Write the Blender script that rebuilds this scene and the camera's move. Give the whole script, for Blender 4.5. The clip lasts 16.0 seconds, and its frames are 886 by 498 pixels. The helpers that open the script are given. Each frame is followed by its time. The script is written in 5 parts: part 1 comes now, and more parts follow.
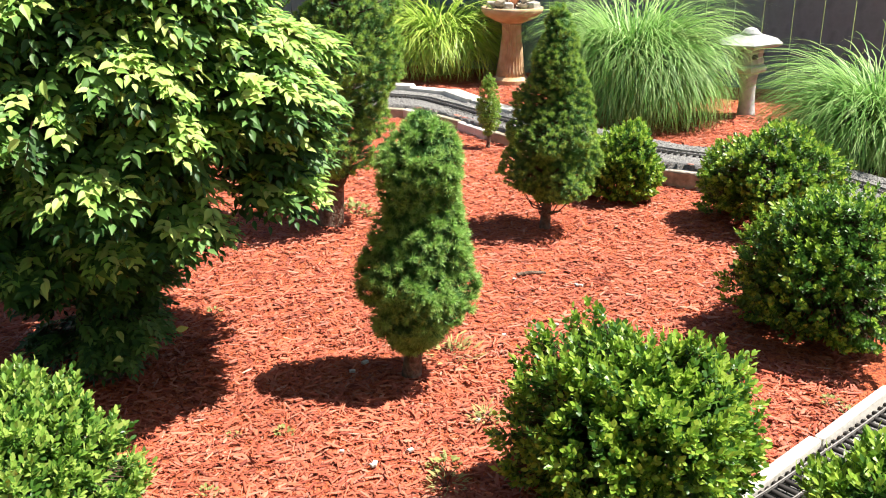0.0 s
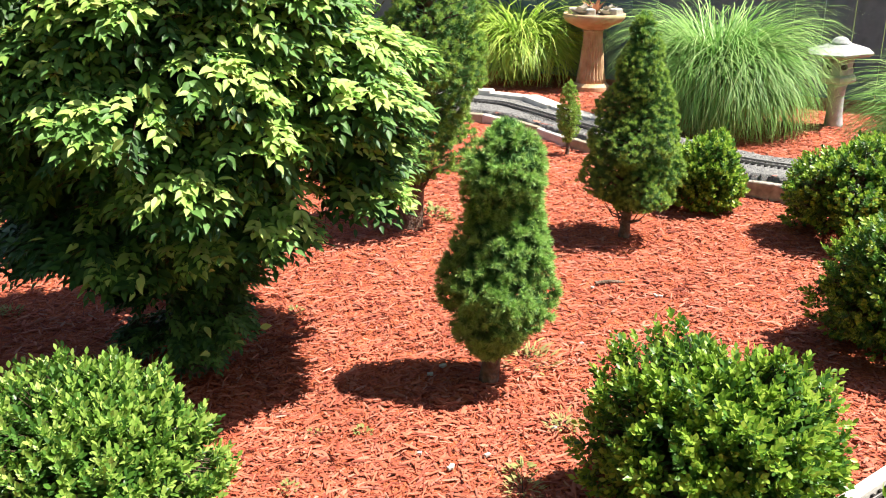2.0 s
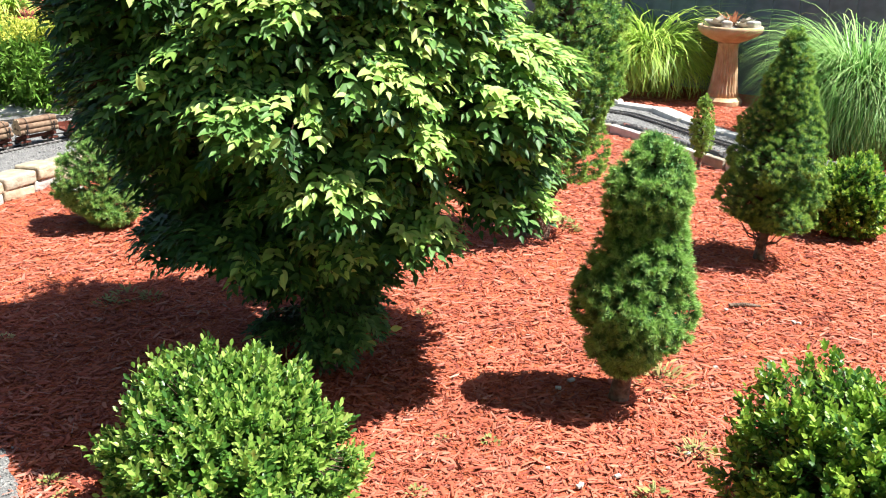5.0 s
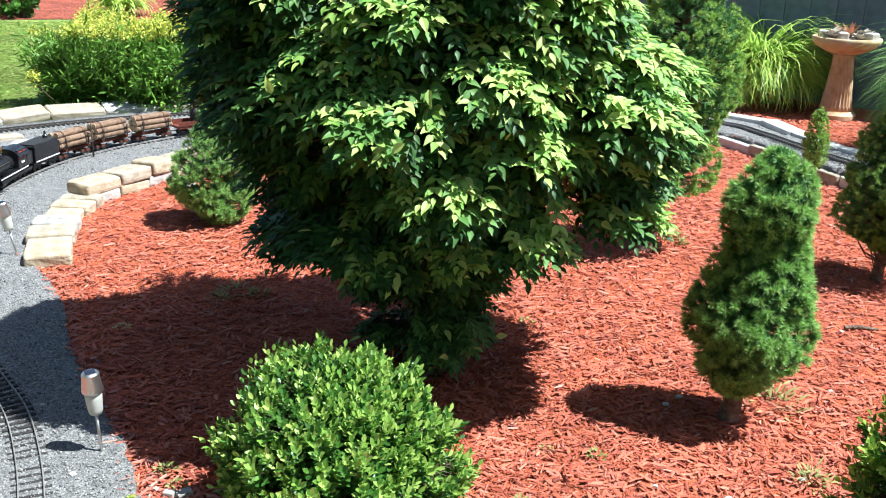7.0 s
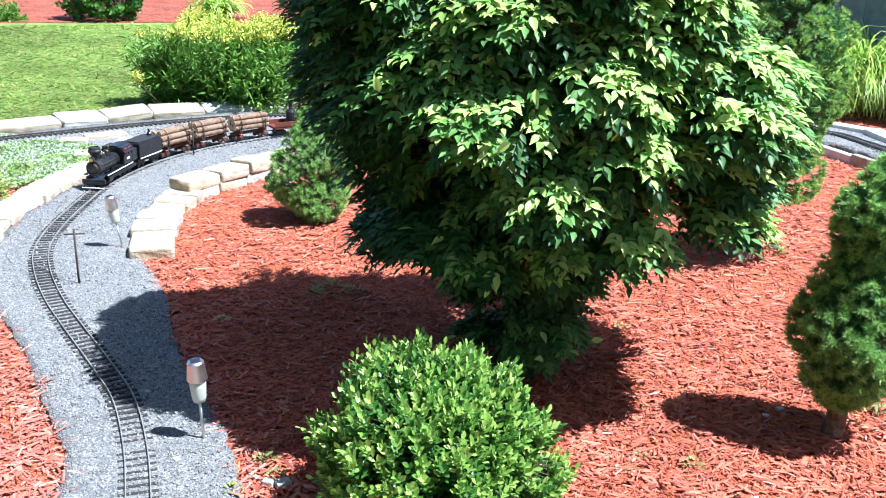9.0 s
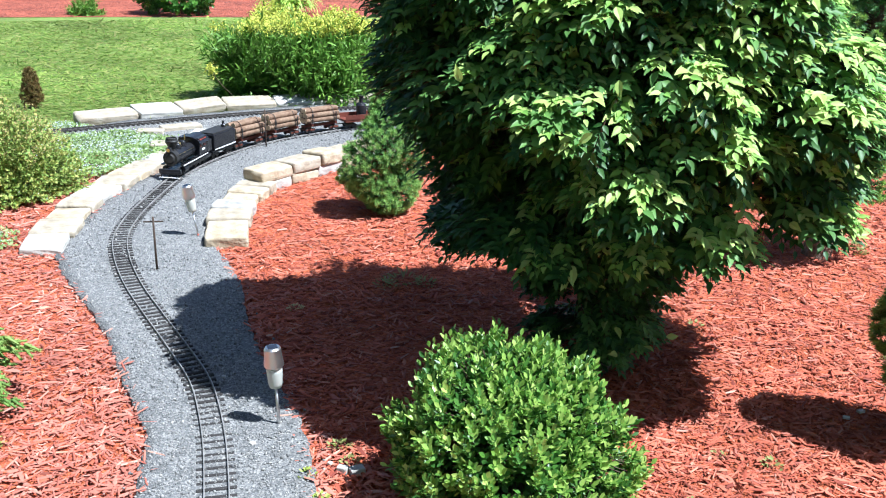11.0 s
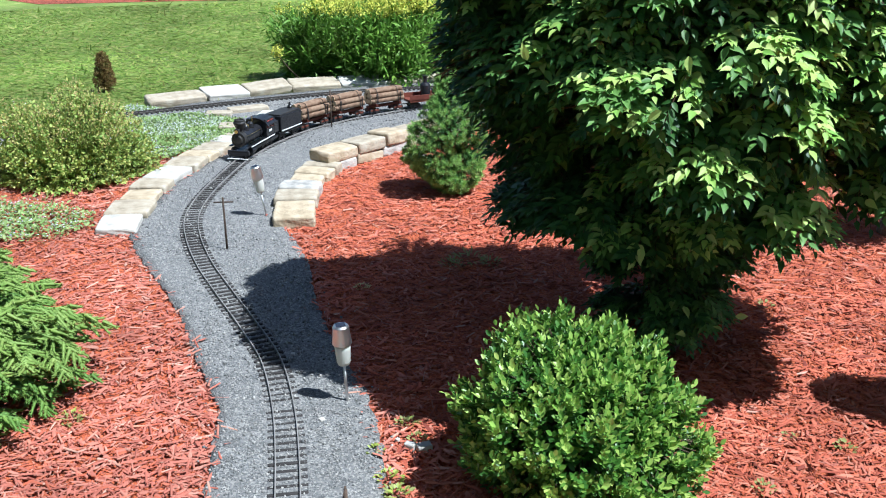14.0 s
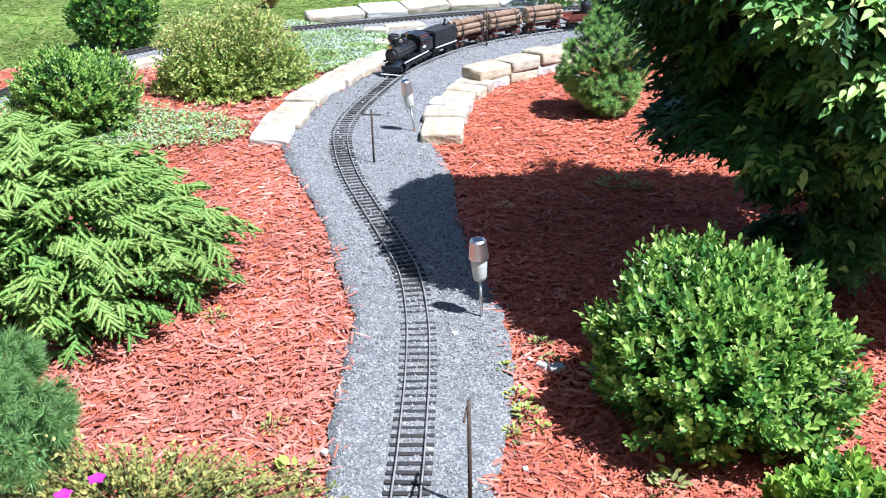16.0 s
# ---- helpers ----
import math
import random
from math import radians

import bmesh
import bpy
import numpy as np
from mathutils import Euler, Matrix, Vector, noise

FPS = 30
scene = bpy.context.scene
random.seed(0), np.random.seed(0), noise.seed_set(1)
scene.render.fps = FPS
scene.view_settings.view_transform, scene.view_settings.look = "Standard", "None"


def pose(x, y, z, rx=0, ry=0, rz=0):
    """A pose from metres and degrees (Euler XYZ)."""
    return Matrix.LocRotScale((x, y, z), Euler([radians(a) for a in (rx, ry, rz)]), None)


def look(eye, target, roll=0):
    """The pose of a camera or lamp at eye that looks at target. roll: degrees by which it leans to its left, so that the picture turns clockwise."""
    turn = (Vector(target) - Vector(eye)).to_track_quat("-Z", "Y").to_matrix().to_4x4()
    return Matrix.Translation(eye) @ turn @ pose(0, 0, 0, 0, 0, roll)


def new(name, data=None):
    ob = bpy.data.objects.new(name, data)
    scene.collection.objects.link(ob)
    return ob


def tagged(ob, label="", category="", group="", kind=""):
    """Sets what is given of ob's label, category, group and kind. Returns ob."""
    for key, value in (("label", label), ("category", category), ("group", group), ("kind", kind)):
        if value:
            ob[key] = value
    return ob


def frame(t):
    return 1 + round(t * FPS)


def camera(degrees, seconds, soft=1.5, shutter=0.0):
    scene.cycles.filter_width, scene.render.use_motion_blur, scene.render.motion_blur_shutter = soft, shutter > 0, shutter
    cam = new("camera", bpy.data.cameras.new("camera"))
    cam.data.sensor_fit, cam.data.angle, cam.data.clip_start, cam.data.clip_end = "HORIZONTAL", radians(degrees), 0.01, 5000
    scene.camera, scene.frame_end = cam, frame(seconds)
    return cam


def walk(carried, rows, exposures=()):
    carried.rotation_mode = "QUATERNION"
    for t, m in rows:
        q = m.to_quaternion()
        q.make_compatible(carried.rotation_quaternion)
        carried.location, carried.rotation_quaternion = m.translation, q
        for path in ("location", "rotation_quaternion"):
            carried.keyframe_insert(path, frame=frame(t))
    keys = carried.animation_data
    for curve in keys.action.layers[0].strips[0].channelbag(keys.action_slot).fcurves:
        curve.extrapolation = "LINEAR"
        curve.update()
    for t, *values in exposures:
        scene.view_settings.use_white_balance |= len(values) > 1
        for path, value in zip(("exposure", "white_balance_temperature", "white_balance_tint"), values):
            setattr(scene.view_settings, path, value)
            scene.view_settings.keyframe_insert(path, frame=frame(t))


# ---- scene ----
# ---- camera ----
cam = camera(50.21, 16.0, soft=1.1)
PATH = [
    (0, 0.0043, 0.0004, 1.0075, 0.016, -19.393, -0.005),
    (0.5, -0.0009, 0.0001, 1.0097, 0.866, -19.408, 0.030),
    (1, -0.0038, -0.0037, 1.0079, 2.052, -19.287, -0.022),
    (1.5, -0.0120, -0.0084, 1.0121, 3.299, -19.236, -0.010),
    (2, -0.0183, -0.0143, 1.0177, 4.571, -19.184, 0.118),
    (2.5, -0.0269, -0.0135, 1.0215, 5.741, -19.176, 0.255),
    (3, -0.0354, -0.0111, 1.0194, 6.897, -19.063, 0.247),
    (3.5, -0.0467, -0.0040, 1.0125, 7.982, -18.903, 0.345),
    (4, -0.0626, -0.0018, 1.0144, 8.939, -18.925, 0.745),
    (6.5, -0.1251, -0.0049, 1.0244, 15.603, -18.920, 1.476),
    (7, -0.1386, -0.0087, 1.0224, 16.983, -18.836, 1.598),
    (7.5, -0.1487, -0.0157, 1.0192, 18.373, -18.678, 1.642),
    (8, -0.1593, -0.0204, 1.0173, 19.690, -18.634, 1.641),
    (8.5, -0.1646, -0.0217, 1.0151, 21.024, -18.635, 1.511),
    (9, -0.1711, -0.0279, 1.0113, 22.171, -18.623, 1.415),
    (9.5, -0.1780, -0.0311, 1.0080, 23.323, -18.685, 1.297),
    (10, -0.1860, -0.0339, 1.0037, 24.371, -18.725, 1.257),
    (12.5, -0.2025, -0.0506, 1.0002, 28.069, -19.466, 0.668),
    (13, -0.2018, -0.0501, 1.0010, 28.670, -19.721, 0.363),
    (13.5, -0.1998, -0.0519, 1.0013, 29.280, -19.933, 0.063),
    (14, -0.2002, -0.0505, 1.0015, 30.115, -20.181, -0.286),
    (14.5, -0.2045, -0.0505, 1.0010, 31.980, -20.783, -0.564),
    (15, -0.2111, -0.0551, 0.9933, 34.113, -21.585, -0.549),
    (15.5, -0.2140, -0.0359, 0.9713, 36.870, -22.785, -0.661),
    (16, -0.2004, -0.0006, 0.9524, 40.224, -24.305, -1.316),
]
EXPOSURES = [(0, 1.48, 6600, 11), (4, 1.53, 6400, 11), (6.5, 1.54, 5750, 6), (7, 1.38, 5580, 6), (8, 1.72, 5290, 8), (9, 1.68, 5190, 9), (10, 1.55, 5190, 9), (12.5, 1.12, 5480, 7), (14, 1.01, 5330, 7), (14.5, 1.12, 5290, 7), (15, 1.4, 5230, 8), (15.5, 1.44, 5220, 10), (16, 1.38, 5220, 13)]
walk(cam, [(t, Matrix.Translation((x, y, z)) @ pose(0, 0, 0, 90 + pitch, 0, yaw) @ pose(0, 0, 0, 0, 0, roll))
           for t, x, y, z, yaw, pitch, roll in PATH], EXPOSURES)

# ---- sky and sun ----
world = bpy.data.worlds.new("sky")
scene.world = world
world.use_nodes = True
sky = world.node_tree.nodes.new("ShaderNodeTexSky")
sky.sky_type, sky.sun_disc = "NISHITA", False
sky.sun_elevation, sky.sun_rotation = radians(60), radians(84)
background = world.node_tree.nodes["Background"]
background.inputs["Strength"].default_value = 0.05
world.node_tree.links.new(sky.outputs[0], background.inputs[0])
sun = new("sun", bpy.data.lights.new("sun", "SUN"))
sun.data.energy, sun.data.angle, sun.data.color = 4.9, radians(0.55), (1.0, 0.95, 0.87)
sun.matrix_world = look((5.65, 0.55, 10), (0, 0, 0))

# ---- materials ----
def ramp_mix(nt, fac, colours):
    r = nt.nodes.new("ShaderNodeValToRGB")
    while len(r.color_ramp.elements) < len(colours):
        r.color_ramp.elements.new(0.5)
    for i, c in enumerate(colours):
        e = r.color_ramp.elements[i]
        e.position, e.color = i / max(1, len(colours) - 1), (*c, 1)
    nt.links.new(fac, r.inputs[0])
    return r.outputs[0]


def surface(name, colours, scale=20.0, rough=0.8, bump=0.3, bump_scale=80.0, depth=0.004, metal=0.0, vary="noise",
            translucent=0.0, gloss=0.3, stains=0.25, tex="noise"):
    """A material whose colour runs through the colours by noise, by island or by object, with larger stains and fine relief."""
    m = bpy.data.materials.new(name)
    m.use_nodes = True
    nt = m.node_tree
    b = nt.nodes["Principled BSDF"]
    co = nt.nodes.new("ShaderNodeTexCoord").outputs["Object"]
    fine = nt.nodes.new("ShaderNodeTexNoise")
    fine.inputs["Scale"].default_value, fine.inputs["Detail"].default_value = scale, 6
    nt.links.new(co, fine.inputs["Vector"])
    if vary == "island":
        fac = nt.nodes.new("ShaderNodeNewGeometry").outputs["Random Per Island"]
    elif vary == "object":
        fac = nt.nodes.new("ShaderNodeObjectInfo").outputs["Random"]
    elif vary == "cells":
        v = nt.nodes.new("ShaderNodeTexVoronoi")
        v.inputs["Scale"].default_value = scale
        nt.links.new(co, v.inputs["Vector"])
        s = nt.nodes.new("ShaderNodeSeparateColor")
        nt.links.new(v.outputs["Color"], s.inputs[0])
        fac = s.outputs[0]
    else:
        st = nt.nodes.new("ShaderNodeMapRange")
        st.inputs["From Min"].default_value, st.inputs["From Max"].default_value = 0.3, 0.7
        nt.links.new(fine.outputs[0], st.inputs[0])
        fac = st.outputs[0]
    col = ramp_mix(nt, fac, colours)
    if stains:
        big = nt.nodes.new("ShaderNodeTexNoise")
        big.inputs["Scale"].default_value, big.inputs["Detail"].default_value = scale * 0.13, 5
        nt.links.new(co, big.inputs["Vector"])
        mr = nt.nodes.new("ShaderNodeMapRange")
        mr.inputs["From Min"].default_value, mr.inputs["From Max"].default_value = 0.3, 0.7
        mr.inputs["To Min"].default_value, mr.inputs["To Max"].default_value = 1 - stains, 1 + stains * 0.6
        nt.links.new(big.outputs[0], mr.inputs[0])
        mul = nt.nodes.new("ShaderNodeVectorMath")
        mul.operation = "SCALE"
        nt.links.new(col, mul.inputs[0])
        nt.links.new(mr.outputs[0], mul.inputs["Scale"])
        col = mul.outputs[0]
    nt.links.new(col, b.inputs["Base Color"])
    b.inputs["Roughness"].default_value, b.inputs["Metallic"].default_value = rough, metal
    b.inputs["Specular IOR Level"].default_value = gloss
    if bump:
        h = nt.nodes.new("ShaderNodeTexNoise")
        h.inputs["Scale"].default_value, h.inputs["Detail"].default_value = bump_scale, 5
        nt.links.new(co, h.inputs["Vector"])
        bp = nt.nodes.new("ShaderNodeBump")
        bp.inputs["Strength"].default_value, bp.inputs["Distance"].default_value = bump, depth
        nt.links.new(h.outputs[0], bp.inputs["Height"])
        nt.links.new(bp.outputs[0], b.inputs["Normal"])
    if translucent:
        tr = nt.nodes.new("ShaderNodeBsdfTranslucent")
        nt.links.new(col, tr.inputs[0])
        mx = nt.nodes.new("ShaderNodeMixShader")
        mx.inputs[0].default_value = translucent
        nt.links.new(b.outputs[0], mx.inputs[1])
        nt.links.new(tr.outputs[0], mx.inputs[2])
        nt.links.new(mx.outputs[0], nt.nodes["Material Output"].inputs[0])
    return m


def leafy(name, colours, rough=0.45, gloss=0.4, translucent=0.35, stains=0.15):
    return surface(name, colours, scale=6, rough=rough, bump=0, vary="island", translucent=translucent, gloss=gloss, stains=stains)


MULCH_BED = surface("mulch_bed", [(0.12, 0.0277, 0.0153), (0.401, 0.0847, 0.0336), (0.614, 0.154, 0.0612), (0.213, 0.0462, 0.0214)], 90, 0.9, 1.0, 130, 0.02, stains=0.3)
MULCH = surface("mulch_chip", [(0.17, 0.0412, 0.0279), (0.3, 0.0686, 0.0391), (0.38, 0.0941, 0.0521), (0.44, 0.116, 0.0632), (0.47, 0.152, 0.093), (0.36, 0.0833, 0.0446), (0.43, 0.11, 0.0586), (0.46, 0.145, 0.085), (0.5, 0.215, 0.145)], 30, 0.75, 0.4, 220, 0.002, vary="island", stains=0.3, gloss=0.2)
MULCH_FADED = surface("mulch_chip_faded", [(0.22, 0.062, 0.041), (0.38, 0.120, 0.083), (0.42, 0.150, 0.106), (0.40, 0.128, 0.088), (0.44, 0.190, 0.135), (0.30, 0.09, 0.06), (0.42, 0.142, 0.1), (0.46, 0.27, 0.20)], 30, 0.85, 0.4, 220, 0.002, vary="island", stains=0.3, gloss=0.2)
MULCH_FAR = surface("mulch_far", [(0.0756, 0.02184, 0.01575), (0.2772, 0.06825, 0.0378), (0.4032, 0.1092, 0.063), (0.1512, 0.04095, 0.0252)], 22, 0.95, 1.0, 30, 0.06, stains=0.35)
GRAVEL_BED = surface("gravel_bed", [(0.0835, 0.0847, 0.0838), (0.202, 0.203, 0.197), (0.131, 0.13, 0.128), (0.335, 0.322, 0.296), (0.167, 0.164, 0.158)], 260, 0.9, 1.0, 300, 0.006, vary="cells", stains=0.2)
PEBBLE = surface("pebble", [(0.0896, 0.0907, 0.09), (0.202, 0.2, 0.19), (0.269, 0.265, 0.25), (0.403, 0.383, 0.35), (0.146, 0.143, 0.138), (0.224, 0.221, 0.21)], 60, 0.85, 0.3, 200, 0.001, vary="island", stains=0.1)
LAWN = surface("lawn", [(0.1044, 0.1543, 0.03025), (0.1842, 0.2468, 0.05044), (0.1413, 0.2036, 0.04034), (0.2947, 0.29, 0.09582)], 9, 0.95, 0.35, 160, 0.006, stains=0.4)
GRASS = leafy("grass_blades", [(0.1252, 0.2157, 0.0382), (0.1995, 0.3068, 0.05471), (0.2627, 0.3406, 0.06944), (0.3744, 0.3639, 0.1263)], 0.7, 0.2, 0.45, 0.45)
BARK = surface("bark", [(0.08, 0.0507, 0.0338), (0.16, 0.109, 0.075), (0.216, 0.164, 0.128)], 60, 0.9, 0.9, 120, 0.01)
TWIG = surface("twig", [(0.07, 0.045, 0.03), (0.13, 0.09, 0.06)], 80, 0.9, 0.3, 120, 0.003)
# dark leaf copy: shade put into the colour, inside, low and away from sun
MAPLE_SHADE = leafy("broad_leaf", [(0.02117, 0.06765, 0.0177), (0.03382, 0.09901, 0.02162), (0.05074, 0.1266, 0.02755), (0.07571, 0.1624, 0.0345)], 0.5, 0.3, 0.16)
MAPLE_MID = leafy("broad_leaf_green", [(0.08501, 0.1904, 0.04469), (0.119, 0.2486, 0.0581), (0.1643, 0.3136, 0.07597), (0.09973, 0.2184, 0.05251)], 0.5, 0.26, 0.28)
# pale young tips, also painting the sunlit side of the crown
MAPLE_NEW_LIT = leafy("broad_leaf_young_lit", [(0.198, 0.396, 0.0715), (0.297, 0.506, 0.099), (0.4158, 0.583, 0.143), (0.4653, 0.55, 0.176), (0.2475, 0.44, 0.0825)], 0.5, 0.26, 0.28)
BOX = leafy("box_leaf", [(0.0405, 0.115, 0.0189), (0.0675, 0.176, 0.0252), (0.108, 0.243, 0.0315)], 0.4, 0.45, 0.3)
BOX_NEW = leafy("box_leaf_young", [(0.09, 0.20, 0.025), (0.19, 0.35, 0.036), (0.277, 0.453, 0.05), (0.42, 0.56, 0.085), (0.30, 0.47, 0.06)], 0.4, 0.45, 0.38)
BOX_BROAD = leafy("box_leaf_broad", [(0.0795, 0.1823, 0.0318), (0.1728, 0.3286, 0.0477), (0.2788, 0.4505, 0.0742), (0.4505, 0.5851, 0.1378), (0.318, 0.4876, 0.0901)], 0.4, 0.45, 0.33)
DULL_LEAF = leafy("dull_leaf", [(0.10, 0.16, 0.05), (0.18, 0.25, 0.07), (0.32, 0.32, 0.11), (0.15, 0.24, 0.06)], 0.6, 0.3, 0.3)
# older needles, darkened further to paint shade between the tufts
NEEDLE = leafy("needle", [(0.07336, 0.1904, 0.04904), (0.1224, 0.2746, 0.07013), (0.1709, 0.3341, 0.09775)], 0.5, 0.35, 0.25)
NEEDLE_NEW = leafy("needle_young", [(0.232, 0.431, 0.0954), (0.318, 0.539, 0.127), (0.416, 0.598, 0.19)], 0.5, 0.35, 0.3)
NEEDLE_SOFT = leafy("needle_soft", [(0.2234, 0.3872, 0.07269), (0.3344, 0.5247, 0.1018), (0.4621, 0.6383, 0.1454)], 0.5, 0.35, 0.3)
NEEDLE_BLUE = leafy("needle_blue", [(0.09, 0.19, 0.05), (0.15, 0.28, 0.075), (0.22, 0.36, 0.105)], 0.5, 0.35, 0.25)
NEEDLE_RUST = leafy("needle_rust", [(0.15, 0.075, 0.03), (0.24, 0.15, 0.045), (0.15, 0.165, 0.045)], 0.6, 0.3, 0.2)
STRAP = leafy("strap_leaf", [(0.290, 0.485, 0.068), (0.464, 0.657, 0.116), (0.618, 0.762, 0.175), (0.194, 0.347, 0.058)], 0.45, 0.4, 0.35)
REED = leafy("reed_leaf", [(0.112, 0.276, 0.050), (0.186, 0.388, 0.080), (0.299, 0.496, 0.140), (0.449, 0.620, 0.241)], 0.5, 0.35, 0.3)
STONE_PALE = surface("stone_pale", [(0.274, 0.229, 0.163), (0.358, 0.304, 0.223), (0.404, 0.362, 0.284)], 25, 0.9, 0.6, 90, 0.006, stains=0.13)
STONE_TAN = surface("stone_tan", [(0.296, 0.235, 0.152), (0.411, 0.333, 0.224), (0.477, 0.407, 0.297)], 22, 0.9, 0.6, 90, 0.006, stains=0.13)
STONE_GREY = surface("stone_grey", [(0.25, 0.24, 0.22), (0.40, 0.38, 0.34), (0.50, 0.47, 0.42)], 25, 0.9, 0.6, 90, 0.006)
CONCRETE = surface("white_concrete", [(0.5, 0.47, 0.41), (0.6, 0.57, 0.51), (0.66, 0.63, 0.57)], 25, 0.85, 0.4, 90, 0.004, stains=0.12)
STONE_WHITE = surface("stone_white", [(0.364, 0.343, 0.302), (0.456, 0.432, 0.381), (0.495, 0.47, 0.423)], 25, 0.85, 0.5, 90, 0.005, stains=0.13)
LANTERN_STONE = surface("lantern_stone", [(0.30, 0.31, 0.31), (0.42, 0.43, 0.43), (0.48, 0.49, 0.49)], 30, 0.9, 0.5, 110, 0.004)
TIMBER = surface("grey_timber", [(0.195, 0.165, 0.135), (0.360, 0.315, 0.262), (0.480, 0.427, 0.360)], 30, 0.9, 0.7, 110, 0.005)
# darker green of the lower fronds, with shade mixed into the colour
NEST_SHADE = leafy("nest_needle", [(0.1156, 0.225, 0.04277), (0.1718, 0.3057, 0.05702), (0.2305, 0.3643, 0.07128)], 0.55, 0.3, 0.25)
NEST_TOP = leafy("nest_needle_top", [(0.1966, 0.3163, 0.06343), (0.2584, 0.3813, 0.08458), (0.3203, 0.4284, 0.1057)], 0.55, 0.3, 0.3)
TERRACOTTA = surface("terracotta", [(0.42, 0.275, 0.15), (0.54, 0.375, 0.215), (0.62, 0.465, 0.30)], 18, 0.85, 0.3, 150, 0.002)
FENCE_PAINT = surface("fence_paint", [(0.1308, 0.1644, 0.1896), (0.1752, 0.2172, 0.2496), (0.1524, 0.1908, 0.2196)], 12, 0.75, 0.3, 60, 0.003)
# near-black that paints the shade inside the lantern openings
HOLE_SHADE = surface("hole_shade", [(0.03, 0.03, 0.03), (0.05, 0.05, 0.05)], 10, 0.9, 0)
RAIL = surface("rail_brass", [(0.1955, 0.1782, 0.161), (0.2875, 0.2702, 0.253), (0.345, 0.3277, 0.3105)], 60, 0.45, 0.1, 100, 0.001, metal=0.3)
RAIL_DARK = surface("rail_weathered", [(0.05, 0.045, 0.04), (0.10, 0.09, 0.08)], 60, 0.6, 0.1, 100, 0.001, metal=0.5)
TIE = surface("tie_plastic", [(0.022, 0.0205, 0.02), (0.045, 0.041, 0.039), (0.032, 0.03, 0.029)], 50, 0.9, 0.3, 200, 0.001, gloss=0.1)
BLACK = surface("black_paint", [(0.012, 0.012, 0.014), (0.022, 0.022, 0.025)], 30, 0.26, 0.1, 90, 0.001)
DARK_METAL = surface("dark_metal", [(0.03, 0.03, 0.03), (0.06, 0.055, 0.05)], 40, 0.5, 0.2, 90, 0.001, metal=0.4)
RED_PAINT = surface("red_paint", [(0.30, 0.03, 0.02), (0.40, 0.05, 0.03)], 30, 0.5, 0.1, 90, 0.001)
RUST_RED = surface("oxide_red", [(0.11, 0.027, 0.0163), (0.165, 0.045, 0.026)], 30, 0.65, 0.2, 90, 0.001)
WHITE_PAINT = surface("white_paint", [(0.70, 0.70, 0.68), (0.80, 0.80, 0.78)], 30, 0.5, 0.05, 90, 0.001)
BRASS = surface("brass", [(0.55, 0.38, 0.13), (0.65, 0.46, 0.18)], 40, 0.3, 0.05, 90, 0.001, metal=1.0)
LOG = surface("log_bark", [(0.1083, 0.06061, 0.03668), (0.1958, 0.1216, 0.07669), (0.2572, 0.1786, 0.1163)], 45, 0.85, 0.7, 160, 0.003)
LOG_END = surface("log_end", [(0.5, 0.36, 0.22), (0.62, 0.47, 0.30)], 60, 0.8, 0.2, 160, 0.002)
STEEL = surface("brushed_steel", [(0.676, 0.663, 0.65), (0.8, 0.793, 0.78)], 30, 0.38, 0.05, 90, 0.001, metal=1.0)
FROST = surface("frosted_lens", [(0.69, 0.713, 0.624), (0.8, 0.8, 0.744)], 20, 0.35, 0.05, 60, 0.001, translucent=0.4)
PANEL = surface("solar_panel", [(0.015, 0.018, 0.03), (0.03, 0.035, 0.05)], 60, 0.15, 0)
POLE_WOOD = surface("pole_wood", [(0.045, 0.03, 0.022), (0.10, 0.07, 0.05)], 80, 0.85, 0.5, 160, 0.002)
PETAL_WHITE = leafy("petal_white", [(0.60, 0.62, 0.70), (0.72, 0.72, 0.76), (0.50, 0.54, 0.68)], 0.7, 0.2, 0.3, 0)
PETAL_YELLOW = leafy("petal_yellow", [(0.55, 0.56, 0.09), (0.64, 0.62, 0.12), (0.42, 0.50, 0.08)], 0.7, 0.2, 0.35, 0)
PETAL_PINK = leafy("petal_magenta", [(0.46, 0.03, 0.33), (0.56, 0.05, 0.41)], 0.6, 0.2, 0.3, 0)
COVER_LEAF = leafy("cover_leaf", [(0.1895, 0.2945, 0.0855), (0.2693, 0.3705, 0.1282), (0.3591, 0.4275, 0.1852)], 0.7, 0.2, 0.3)
POD = leafy("seed_pod", [(0.42, 0.40, 0.12), (0.5, 0.43, 0.16), (0.36, 0.38, 0.1), (0.45, 0.3, 0.12)], 0.6, 0.3, 0.3)
PINK_LEAF = leafy("wiry_leaf", [(0.1904, 0.2295, 0.05355), (0.3142, 0.306, 0.0714), (0.3998, 0.323, 0.08925), (0.2285, 0.2805, 0.0595), (0.457, 0.357, 0.119)], 0.6, 0.3, 0.3)
WEED_LEAF = leafy("weed_leaf", [(0.2248, 0.3277, 0.05462), (0.3437, 0.437, 0.07648), (0.4363, 0.4698, 0.1092)], 0.5, 0.35, 0.35)
DRY_GRASS = leafy("dry_grass", [(0.33, 0.3, 0.1), (0.42, 0.36, 0.15), (0.24, 0.3, 0.08)], 0.7, 0.2, 0.3)
OLIVE_LEAF = leafy("olive_leaf", [(0.182, 0.3003, 0.065), (0.325, 0.4368, 0.091), (0.559, 0.5187, 0.156), (0.39, 0.4914, 0.117), (0.221, 0.3549, 0.078)], 0.6, 0.3, 0.3)
